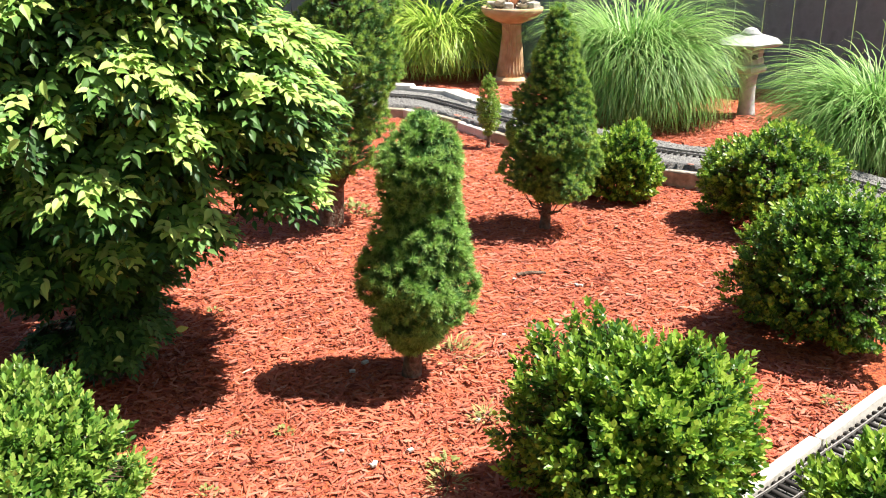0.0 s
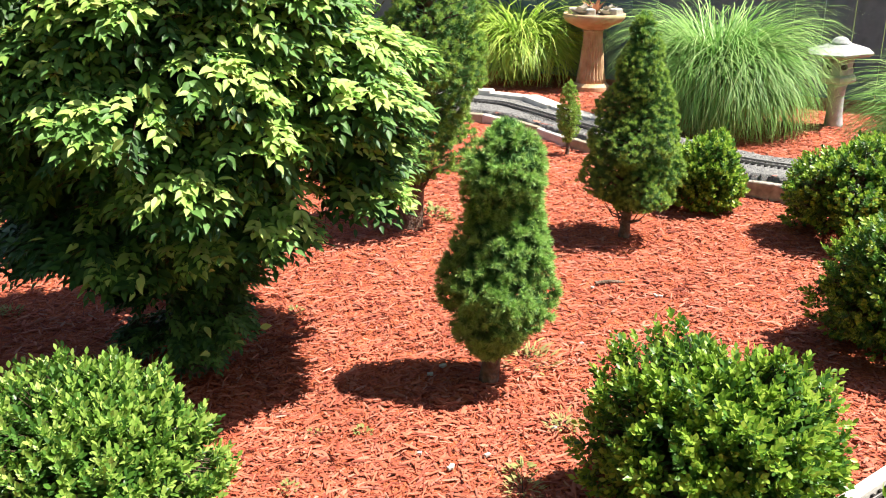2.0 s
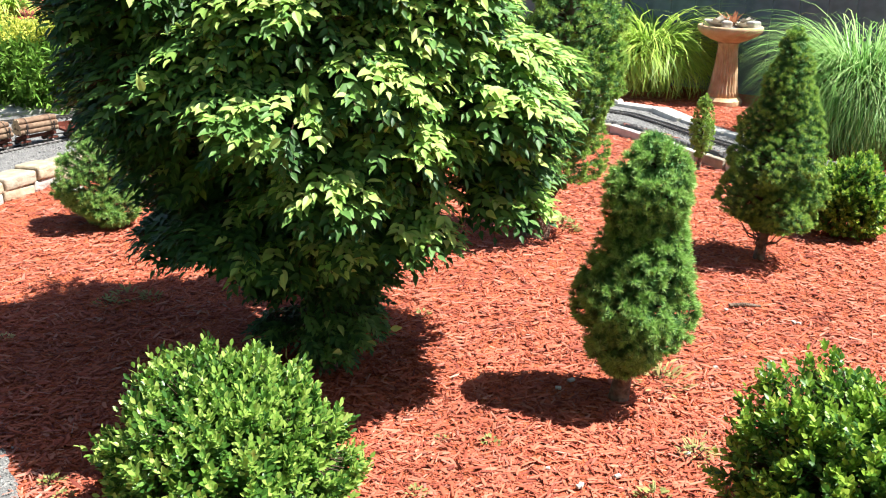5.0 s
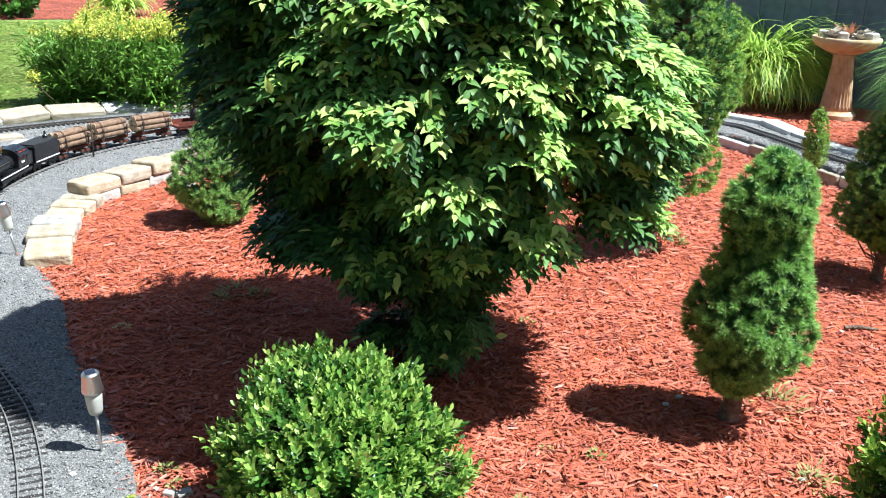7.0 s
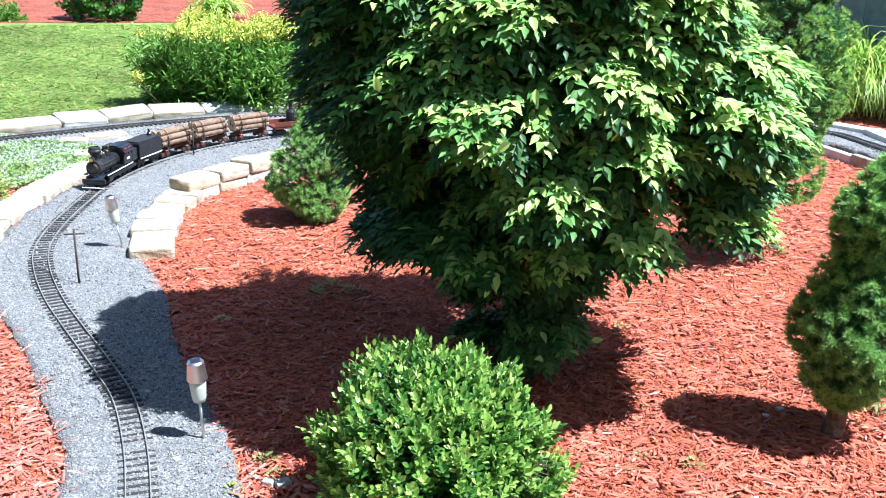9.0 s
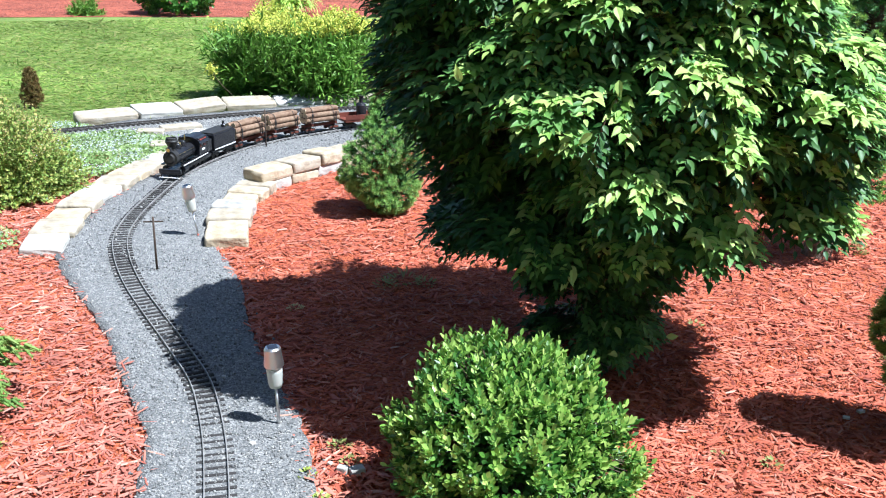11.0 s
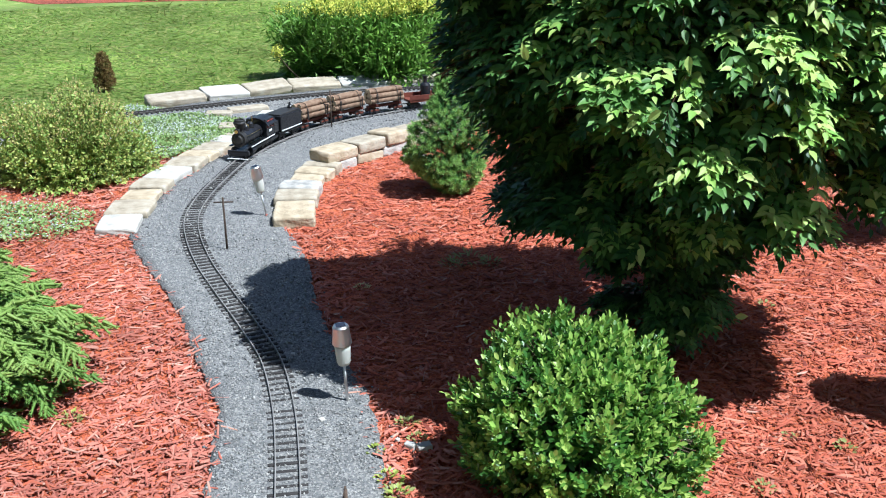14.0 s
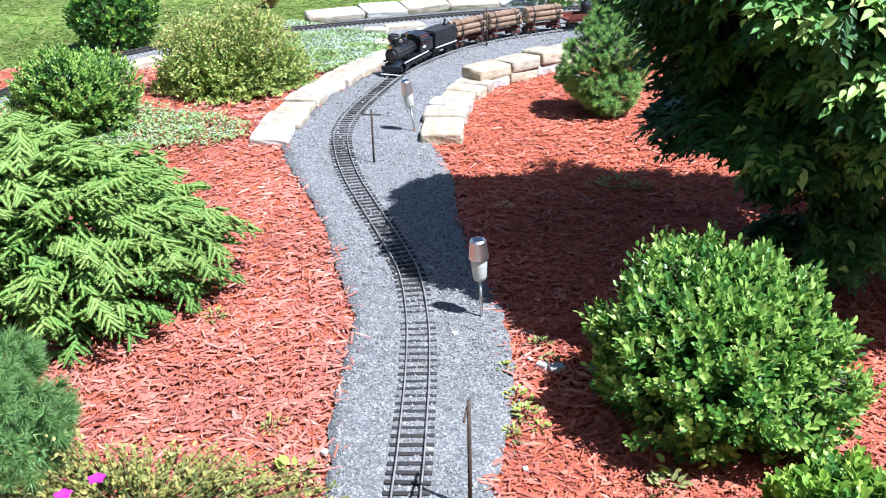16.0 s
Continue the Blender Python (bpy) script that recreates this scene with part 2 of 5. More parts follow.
SEED = leafy("seed_head", [(0.506, 0.396, 0.154), (0.605, 0.495, 0.22), (0.44, 0.297, 0.132)], 0.7, 0.2, 0.3)
GOLD_LEAF = leafy("long_leaf", [(0.099, 0.216, 0.027), (0.153, 0.297, 0.0405), (0.216, 0.36, 0.054)], 0.5, 0.35, 0.3)
RED_LEAF = leafy("red_leaf", [(0.33, 0.09, 0.06), (0.42, 0.16, 0.09), (0.3, 0.2, 0.08)], 0.5, 0.3, 0.3)
SUCCULENT = leafy("succulent", [(0.26, 0.3, 0.22), (0.42, 0.4, 0.32), (0.48, 0.3, 0.22)], 0.6, 0.3, 0.1)

# ---- builders ----


def bulk(name, verts, faces, material, parent=None, label="", smooth=False):
    """One mesh object from arrays; all faces have the same number of corners."""
    verts, faces = np.asarray(verts, np.float32).reshape(-1, 3), np.asarray(faces, np.int32)
    me = bpy.data.meshes.new(name)
    me.vertices.add(len(verts))
    me.vertices.foreach_set("co", verts.ravel())
    me.loops.add(faces.size)
    me.loops.foreach_set("vertex_index", faces.ravel())
    me.polygons.add(len(faces))
    me.polygons.foreach_set("loop_start", np.arange(len(faces), dtype=np.int32) * faces.shape[1])
    if smooth:
        me.polygons.foreach_set("use_smooth", np.ones(len(faces), dtype=bool))
    me.update(calc_edges=True)
    me.materials.append(material)
    ob = new(name, me)
    ob.parent = parent
    if label:
        ob["label"] = label
    return ob


def part(name, bm, material, parent=None, label="", smooth=False):
    me = bpy.data.meshes.new(name)
    bm.to_mesh(me)
    bm.free()
    if smooth:
        for p in me.polygons:
            p.use_smooth = True
    me.materials.append(material)
    ob = new(name, me)
    ob.parent = parent
    if label:
        ob["label"] = label
    return ob


def thing(name, m, label, category, group="", kind=""):
    ob = new(name)
    ob.empty_display_size = 0.05
    ob.matrix_basis = m if isinstance(m, Matrix) else pose(*m)
    return tagged(ob, label, category, group, kind)


def unit(v):
    return v / np.maximum(np.linalg.norm(v, axis=-1, keepdims=True), 1e-9)


def frames_of(along, up):
    """Turns whose columns are side, along and normal."""
    along = unit(along)
    side = unit(np.cross(along, up))
    return np.stack([side, along, np.cross(side, along)], -1)


def spread(shape, faces, places, turns, sizes):
    """Copies of a small shape: verts and faces of all of them."""
    shape, faces = np.asarray(shape, float), np.asarray(faces)
    sizes = np.asarray(sizes, float)
    if sizes.ndim == 1:
        sizes = sizes[:, None].repeat(3, 1)
    local = shape[None] * sizes[:, None, :]
    verts = np.einsum("nij,nkj->nki", turns, local) + places[:, None, :]
    offs = np.arange(len(places))[:, None, None] * len(shape)
    return verts.reshape(-1, 3), (faces[None] + offs).reshape(-1, faces.shape[1])


OVAL = ([(0, 0, 0), (.27, .3, .07), (.25, .68, .06), (0, 1, -.03), (-.25, .68, .06), (-.27, .3, .07), (0, .5, 0)],
        [(0, 1, 6), (1, 2, 6), (2, 3, 6), (3, 4, 6), (4, 5, 6), (5, 0, 6)])
OVATE = ([(0, 0, 0), (0, .36, -.01), (0, .7, -.03), (0, 1, -.13), (.27, .2, .07), (.33, .44, .07), (.19, .72, .02), (-.27, .2, .07), (-.33, .44, .07), (-.19, .72, .02)],
         [(0, 4, 1), (4, 5, 1), (1, 5, 2), (5, 6, 2), (2, 6, 3), (0, 1, 7), (7, 1, 8), (1, 2, 8), (8, 2, 9), (2, 3, 9)])
SPOON = ([(0, 0, 0), (.17, .22, .03), (.285, .5, .06), (.19, .8, .04), (0, 1, -.03), (-.19, .8, .04), (-.285, .5, .06), (-.17, .22, .03), (0, .5, 0)],
         [(0, 1, 8), (1, 2, 8), (2, 3, 8), (3, 4, 8), (4, 5, 8), (5, 6, 8), (6, 7, 8), (7, 0, 8)])
LANCE = ([(0, 0, 0), (.1, .35, .02), (.08, .7, 0), (0, 1, -.08), (-.08, .7, 0), (-.1, .35, .02)], [(0, 1, 5), (1, 2, 4), (1, 4, 5), (2, 3, 4)])
SPIKE = ([(-.5, 0, 0), (.5, 0, 0), (0, 1, 0)], [(0, 1, 2)])


def ball_points(n, rng):
    return unit(rng.normal(size=(n, 3)))


def lumps(p, scale, amount, seed):
    """Smooth uneven factor round 1 for the places p."""
    out = np.ones(len(p))
    r = np.random.default_rng(seed)
    for k in range(7):
        w, a = r.normal(size=3) * scale * (0.6 + 0.25 * k), r.uniform(0, 6.28)
        out += amount * np.sin(p @ w + a) / (1 + 0.25 * k)
    return out


def leaves(name, shape, places, along, up, size, material, parent, label=""):
    v, f = spread(shape[0], shape[1], places, frames_of(along, up), size)
    return bulk(name, v, f, material, parent, label)


def sticks(name, starts, ends, r0, r1, material, parent, label="", sides=5):
    """Tapered round sticks from starts to ends, one mesh."""
    starts, ends = np.asarray(starts, float), np.asarray(ends, float)
    n = len(starts)
    t = frames_of(ends - starts, np.tile((0.31, 0.17, 0.93), (n, 1)))
    a = np.linspace(0, 2 * np.pi, sides, endpoint=False)
    ring = np.stack([np.cos(a), np.zeros(sides), np.sin(a)], -1)
    r0, r1 = np.broadcast_to(r0, (n,))[:, None, None], np.broadcast_to(r1, (n,))[:, None, None]
    lo = np.einsum("nij,kj->nki", t, ring) * r0 + starts[:, None]
    hi = np.einsum("nij,kj->nki", t, ring) * r1 + ends[:, None]
    v = np.concatenate([lo, hi], 1)
    f = np.array([(k, (k + 1) % sides, sides + (k + 1) % sides, sides + k) for k in range(sides)])
    return bulk(name, v.reshape(-1, 3), (f[None] + np.arange(n)[:, None, None] * 2 * sides).reshape(-1, 4), material, parent, label, True)


def inside(poly, p):
    poly = np.asarray(poly)
    x, y = p[:, 0], p[:, 1]
    hit = np.zeros(len(p), bool)
    j = len(poly) - 1
    for i in range(len(poly)):
        (xi, yi), (xj, yj) = poly[i], poly[j]
        cross = ((yi > y) != (yj > y)) & (x < (xj - xi) * (y - yi) / (yj - yi + 1e-12) + xi)
        hit ^= cross
        j = i
    return hit


def smooth_line(points, step):
    """A Catmull-Rom line through the points, cut at even steps."""
    p = np.asarray(points, float)
    p = np.vstack([2 * p[0] - p[1], p, 2 * p[-1] - p[-2]])
    out = []
    for i in range(1, len(p) - 2):
        t = np.linspace(0, 1, 30, endpoint=False)[:, None]
        a, b, c, d = p[i - 1], p[i], p[i + 1], p[i + 2]
        out.append(0.5 * (2 * b + (c - a) * t + (2 * a - 5 * b + 4 * c - d) * t**2 + (3 * b - a - 3 * c + d) * t**3))
    q = np.vstack(out + [p[-2:-1]])
    s = np.r_[0, np.cumsum(np.linalg.norm(np.diff(q, axis=0), axis=1))]
    at = np.arange(0, s[-1], step)
    return np.stack([np.interp(at, s, q[:, k]) for k in range(q.shape[1])], 1)


def box_bm(sx, sy, sz, bevel=0.0, at=(0, 0, 0), segments=1):
    bm = bmesh.new()
    bmesh.ops.create_cube(bm, size=1, matrix=Matrix.Translation(at) @ Matrix.Diagonal((sx, sy, sz, 1)))
    if bevel:
        bmesh.ops.bevel(bm, geom=bm.edges[:], offset=bevel, segments=segments, affect="EDGES", profile=0.6)
    return bm


def lathe_bm(profile, sides=32, flutes=0, depth=0.0, flute_rows=()):
    """A body of revolution from (radius, height) rows, with flutes on some rows."""
    bm = bmesh.new()
    rings = []
    for i, (r, z) in enumerate(profile):
        ring = []
        for k in range(sides):
            a = 2 * math.pi * k / sides
            rr = r
            if flutes and i in flute_rows:
                rr = r * (1 - depth * (0.5 + 0.5 * math.cos(flutes * a)))
            ring.append(bm.verts.new((rr * math.cos(a), rr * math.sin(a), z)))
        rings.append(ring)
    for lo, hi in zip(rings, rings[1:]):
        for k in range(sides):
            bm.faces.new((lo[k], lo[(k + 1) % sides], hi[(k + 1) % sides], hi[k]))
    bm.faces.new(rings[-1])
    bm.faces.new(rings[0][::-1])
    return bm

# ---- plan of the ground ----
# inner edge, outer edge and height of the gravel bed that carries the track round the planting
BED = [(-.5, -.55, -.74, -.55, 0), (-.52, 0, -.75, 0, 0), (-.62, .35, -.84, .30, 0), (-.78, .62, -.99, .58, 0), (-.916, .949, -1.127, .80, 0), (-.992, 1.10, -1.246, .922, 0), (-1.12, 1.283, -1.405, 1.117, 0),
       (-1.241, 1.42, -1.473, 1.212, 0), (-1.414, 1.566, -1.677, 1.366, 0), (-1.648, 1.774, -1.902, 1.537, 0), (-1.85, 1.997, -2.128, 1.676, 0),
       (-2.05, 2.17, -2.353, 1.814, 0), (-2.2, 2.27, -2.57, 1.99, 0), (-2.33, 2.46, -2.72, 2.25, 0), (-2.43, 2.70, -2.82, 2.46, 0),
       (-2.49, 2.95, -2.92, 2.74, 0), (-2.45, 3.15, -3.0, 3.0, 0), (-2.40, 3.4, -3.70, 3.10, 0), (-2.36, 3.65, -3.85, 3.5, 0),
       (-2.25, 4.0, -3.6, 3.98, 0), (-2.1, 4.25, -3.25, 4.4, .01), (-1.7, 4.75, -2.6, 4.95, .02), (-.9, 5.1, -1.4, 5.75, .04),
       (-.195, 5.0, -.2, 5.55, .05), (.06, 4.73, .1, 5.32, .05), (.167, 4.55, .22, 5.05, .055), (.283, 4.40, .36, 4.82, .06),
       (.55, 4.05, .72, 4.35, .07), (.86, 3.68, 1.02, 3.98, .08), (1.06, 3.55, 1.25, 3.85, .08), (1.35, 3.3, 1.6, 3.55, .075),
       (1.5, 2.9, 1.85, 2.95, .06), (1.4, 2.4, 1.7, 2.25, .03), (.93, 1.82, 1.17, 1.6, -.008), (.53, 1.47, .77, 1.25, -.008), (.1, 1.1, .35, .9, -.008), (.12, .75, .38, .66, -.008), (.25, .2, .5, .2, -.008), (.35, -.55, .6, -.55, -.008)]
BED_POLY = [(a, b) for a, b, *_ in BED] + [(c, d) for _, _, c, d, _ in BED[::-1]]
# the planting and its surroundings, covered with bark mulch
MULCH_POLY = [(-4.25, -.6), (-4.3, 1.2), (-4.33, 1.9), (-4.2, 2.45), (-3.95, 3.3), (-3.80, 3.52), (-3.55, 3.95), (-3.2, 4.38), (-2.75, 4.85), (-2.3, 5.35),
              (-1.7, 6.3), (-1.4, 7.6), (4.5, 5.2), (4.5, -.6)]


def height_noise(p):
    return 0.004 * (lumps(np.c_[p, np.zeros(len(p))], 6.0, 0.6, 5) - 1)


def sheet(name, poly, z, step, material, label, category):
    """A slightly uneven sheet of ground over the polygon."""
    q = np.asarray(poly)
    lo, hi = q.min(0), q.max(0)
    nx, ny = int((hi[0] - lo[0]) / step), int((hi[1] - lo[1]) / step)
    gx, gy = np.meshgrid(lo[0] + step * np.arange(nx + 1), lo[1] + step * np.arange(ny + 1), indexing="ij")
    pts = np.c_[gx.ravel(), gy.ravel()]
    i, j = np.meshgrid(np.arange(nx), np.arange(ny), indexing="ij")
    a = (i * (ny + 1) + j).ravel()
    quads = np.stack([a, a + ny + 1, a + ny + 2, a + 1], 1)
    quads = quads[inside(poly, pts[quads].mean(1))]
    used, inv = np.unique(quads, return_inverse=True)
    v = np.c_[pts[used], z + height_noise(pts[used])]
    ob = bulk(name, v, inv.reshape(-1, 4), material, None, "", True)
    return tagged(ob, label, category, "", "structure")


ground = bulk("ground", [(-3000, -3000, -.03), (3000, -3000, -.03), (3000, 3000, -.03), (-3000, 3000, -.03)], [(0, 1, 2, 3)], LAWN)
tagged(ground, "mown green lawn with straw-coloured patches", "lawn", "", "structure")
mulch_bed = sheet("mulch_bed", MULCH_POLY, -0.006, 0.05, MULCH_BED, "red-dyed bark mulch under the planting", "mulch")
back = [(-30, 11), (-9.3, 6.9), (-7.9, 8.1), (-6.8, 8.9), (2, 16), (-30, 30)]
back_bed = bulk("back_bed", [(x, y, -.026) for x, y in back], [tuple(range(len(back)))], MULCH_FAR)
tagged(back_bed, "strip of red bark mulch beyond the lawn", "mulch", "", "structure")

# added wall out of view: holds back sky light to deepen the shadows
sky_blocker = bulk("wall_south", [(x, y, z) for x in (-9, 9) for y in (-2.9, -2.6) for z in (-.05, 5.2)], [(0, 1, 3, 2), (4, 6, 7, 5), (0, 4, 5, 1), (2, 3, 7, 6), (1, 5, 7, 3), (0, 2, 6, 4)], FENCE_PAINT)
tagged(sky_blocker, "plain slate grey wall added unseen behind the garden to block sky light", "wall", "", "structure")

# gravel bed
fine = smooth_line(BED, 0.03)
edge = 0.004 * np.random.default_rng(3).normal(size=(len(fine), 2))
rows = []
for w in np.linspace(0, 1, 13):
    xy = fine[:, :2] * (1 - w) + fine[:, 2:4] * w + (edge if w in (0, 1) else 0)
    rows.append(np.c_[xy, fine[:, 4] + 0.006 + 0.35 * height_noise(xy)])
rows.insert(0, rows[0] * (1, 1, 0) + (0, 0, -0.02))
rows.append(rows[-1] * (1, 1, 0) + (0, 0, -0.02))
n = len(fine)
quads = [(r * n + k, (r + 1) * n + k, (r + 1) * n + k + 1, r * n + k + 1) for r in range(len(rows) - 1) for k in range(n - 1)]
gravel_bed = bulk("gravel_path", np.vstack(rows), quads, GRAVEL_BED, None, "", True)
tagged(gravel_bed, "blue-grey crushed gravel bed under the model railway", "gravel", "", "structure")


def bed_height(p):
    """Height of the ground at the places p."""
    d = ((p[:, None, :2] - (fine[None, ::8, :2] + fine[None, ::8, 2:4]) / 2) ** 2).sum(-1)
    return np.where(inside(BED_POLY, p), fine[::8, 4][d.argmin(1)] + 0.006, 0.0)


# bark chips, loose on the bed
ISLAND = [(a, b) for a, b, *_ in BED]


def chips():
    """Shredded bark: slivers and flat flakes, faded pink outside the loop and along the gravel."""
    r = np.random.default_rng(11)
    n = 270000
    d = 0.55 + 5.6 * r.random(n) ** 1.3
    a = r.uniform(-0.5, 1.25, n)
    p = np.c_[-0.1 - d * np.sin(a), d * np.cos(a)]
    on = inside(MULCH_POLY, p) & ~inside(BED_POLY, p + r.normal(size=p.shape) * 0.016 * r.choice([.3, .5, 1.0], n)[:, None])
    p, d = p[on], d[on]
    n = len(p)
    yaw = r.uniform(0, 6.28, n)
    along = np.c_[np.cos(yaw), np.sin(yaw), r.normal(0, 0.11, n)]
    up = np.c_[r.normal(0, 0.21, n), r.normal(0, 0.21, n), np.ones(n)]
    length = 0.009 + 0.038 * r.random(n) ** 2.2
    size = np.c_[np.clip(length * r.uniform(.1, .34, n), .002, .0085), length, length * r.uniform(.03, .08, n)] * (1 + 0.1 * np.maximum(0, d - 2))[:, None]
    strip_chip = [(-.3, -.5, -.4), (-.08, -.46, .8), (.25, -.42, -.4), (-.25, .46, -.4), (.1, .42, .7), (.3, .5, -.4)]
    shard = [(.12, -.5, -.3), (.5, .1, -.4), (.1, .5, -.25), (-.45, .3, -.4), (-.4, -.3, -.2), (.03, 0, .6)]
    turns, places = frames_of(along, up), np.c_[p, bed_height(p) + r.uniform(-.003, .005, n)]
    rim = np.vstack([fine[::3, :2], fine[::3, 2:4]])
    gap = np.concatenate([np.sqrt(((q[:, None] - rim[None]) ** 2).sum(-1)).min(1) for q in np.array_split(p, 40)])
    outside = ~inside(ISLAND, p) & (p[:, 0] < -.55) & (p[:, 1] < 3.4)
    faded = r.random(n) < np.where(outside, .82, .09) + .6 * np.exp(-(gap / .05) ** 2)
    thin = r.random(n) < .6
    for old, mat, words in ((False, MULCH, "loose shredded red bark chips covering the bed"), (True, MULCH_FADED, "sun-bleached pinkish bark chips along the gravel")):
        k, j = (faded == old) & thin, (faded == old) & ~thin
        v1, f1 = spread(strip_chip, [(0, 1, 4), (0, 4, 3), (1, 2, 5), (1, 5, 4)], places[k], turns[k], size[k])
        v2, f2 = spread(shard, [(0, 1, 5), (1, 2, 5), (2, 3, 5), (3, 4, 5), (4, 0, 5)], places[j], turns[j], size[j] * (1.15, .9, 1))
        tagged(bulk("bark_chips", np.vstack([v1, v2]), np.vstack([f1, f2 + len(v1)]), mat), words, "mulch", "", "stuff")


def pebbles():
    r = np.random.default_rng(12)
    n = 150000
    d = 0.7 + 5.0 * r.random(n) ** 1.2
    a = r.uniform(-0.5, 1.1, n)
    p = np.c_[-0.1 - d * np.sin(a), d * np.cos(a)]
    on = inside(BED_POLY, p + r.normal(size=(n, 2)) * r.choice([.012, .03], (n, 1), p=[.75, .25]))
    p, d = p[on], d[on]
    n = len(p)
    turns = frames_of(r.normal(size=(n, 3)), r.normal(size=(n, 3)))
    size = (0.0016 + 0.0032 * r.random(n) ** 4)[:, None] * r.uniform(.7, 1.2, (n, 3)) * (1 + 0.1 * np.maximum(0, d - 2))[:, None]
    shape = [(1, 0, 0), (-1, 0, 0), (0, 1, 0), (0, -1, 0), (0, 0, .8), (0, 0, -.8)]
    faces = [(0, 2, 4), (2, 1, 4), (1, 3, 4), (3, 0, 4), (2, 0, 5), (1, 2, 5), (3, 1, 5), (0, 3, 5)]
    v, f = spread(shape, faces, np.c_[p, np.where(inside(BED_POLY, p), bed_height(p) + .001, .006)], turns, size)
    tagged(bulk("gravel_stones", v, f, PEBBLE), "loose grey gravel stones on the path", "gravel", "", "stuff")


# ---- planting ----
def boughs(probe, count, swell, r):
    """Factor that swells a crown into rounded clumps with creases between them."""
    mid = probe[r.choice(len(probe), count, replace=False)]
    near = np.sqrt(((probe[:, None] - mid[None]) ** 2).sum(-1)).min(1)
    return 1 + swell * (1 - np.clip(near / np.percentile(near, 85), 0, 1.3) ** 2 * 1.5)


def spruce(name, m, label, profile, shoots, needles=38, length=0.0165, shoot=0.024, lean=(0, 0), trunk=0.018, group="", young=NEEDLE_NEW, old=NEEDLE, seed=1, uneven=0.09, width=0.0015, clumps=0, swell=0.16, share=0.62):
    """A dwarf conifer: trunk, twigs and star-shaped tufts of needles on rounded boughs over the profile of (height, radius) rows."""
    r = np.random.default_rng(seed)
    top = profile[-1][0]
    tree = thing(name, m, label, "conifer", group)
    zs, rs = np.array(profile).T
    k = np.linspace(0, 1, 5)
    stem = np.c_[lean[0] * k, lean[1] * k, top * 0.9 * k] + np.c_[0.006 * np.sin(5 * k), 0.005 * np.sin(7 * k), 0 * k]
    rad = trunk * (1 - 0.8 * k)
    rad[0] *= 1.35
    sticks("trunk", stem[:-1], stem[1:], rad[:-1], rad[1:], BARK, tree, sides=9)
    # bare twigs below the foliage
    low = profile[0][0]
    if low > .07:
        b = r.uniform(0, 6.283, 11)
        foot = np.c_[0 * b, 0 * b, low * r.uniform(.4, .8, 11)]
        tips = np.c_[np.cos(b) * rs[1] * .8, np.sin(b) * rs[1] * .8, low + .06 * r.random(11)]
        knee = foot * .45 + tips * .55 - (0, 0, .02)
        tagged(sticks("dead_twigs", np.vstack([foot, knee]), np.vstack([knee, tips]), np.r_[np.full(11, trunk * .26), np.full(11, trunk * .16)], np.r_[np.full(11, trunk * .16), np.full(11, trunk * .06)], BARK, tree, sides=5), kind="stuff")
    n = int(shoots * 1.5)
    area = np.interp(np.linspace(zs[0], zs[-1], 200), zs, rs) + 0.004
    z = np.interp(r.random(n), np.cumsum(area) / area.sum(), np.linspace(zs[0], zs[-1], 200))
    a = r.uniform(0, 6.283, n)
    out = np.c_[np.cos(a), np.sin(a), 0 * a]
    outer = np.arange(n) < int(shoots * share)
    deep = np.where(outer, r.uniform(.94, 1.0, n), r.uniform(.45, .9, n))
    probe = np.c_[out[:, :2] * np.interp(z, zs, rs)[:, None], z]
    rr = np.interp(z, zs, rs) * lumps(probe, 16, uneven, seed) * deep
    if clumps:
        rr = rr * boughs(probe, clumps, swell, r)
    root = np.c_[out[:, :2] * rr[:, None] + np.outer(z / top, lean), z]
    slope = np.interp(z, zs, np.gradient(rs, zs))
    along = unit(out + np.c_[0 * a, 0 * a, np.clip(-slope, -.4, 1.6) * 0.5 + 0.3] + r.normal(0, .22, (n, 3)))
    axis = np.c_[np.outer(z / top, lean), z - 0.3 * rr]
    tagged(sticks("twig_mass", axis[::8], root[::8] * .8 + axis[::8] * .2, 0.0024, 0.001, TWIG, tree, sides=4), kind="stuff")
    L = shoot * r.uniform(.7, 1.25, n)
    # young tufts paler; old colour inside also carries painted shade of the gaps
    for tag, mat, pick, count, wide in (("young_needles", young, outer, int(needles * 1.5), 1.0), ("needles", old, outer, needles, .8), ("inner_needles", old, ~outer, int(needles * .8), .7)):
        b, d, l = root[pick], along[pick], L[pick]
        n = len(b)
        t = r.random((n, count))
        if tag == "young_needles":
            t = .72 + .28 * t
        pos = b[:, None] + d[:, None] * ((t - .8) * l[:, None])[..., None]
        side = unit(np.cross(d[:, None], r.normal(size=(n, count, 3))))
        polar = np.radians(r.uniform(8, 88, (n, count, 1)) if tag == "young_needles" else r.uniform(35, 80, (n, count, 1)))
        way = side * np.sin(polar) + d[:, None] * np.cos(polar)
        size = np.stack([np.full((n, count), width * (1.8 if tag == "inner_needles" else 1.0)), wide * length * r.uniform(.8, 1.15, (n, count)), np.ones((n, count))], -1)
        up = d[:, None] + r.normal(0, .5, (n, count, 3))
        leaves(tag, SPIKE, pos.reshape(-1, 3), way.reshape(-1, 3), up.reshape(-1, 3), size.reshape(-1, 3), mat, tree)
    return tree


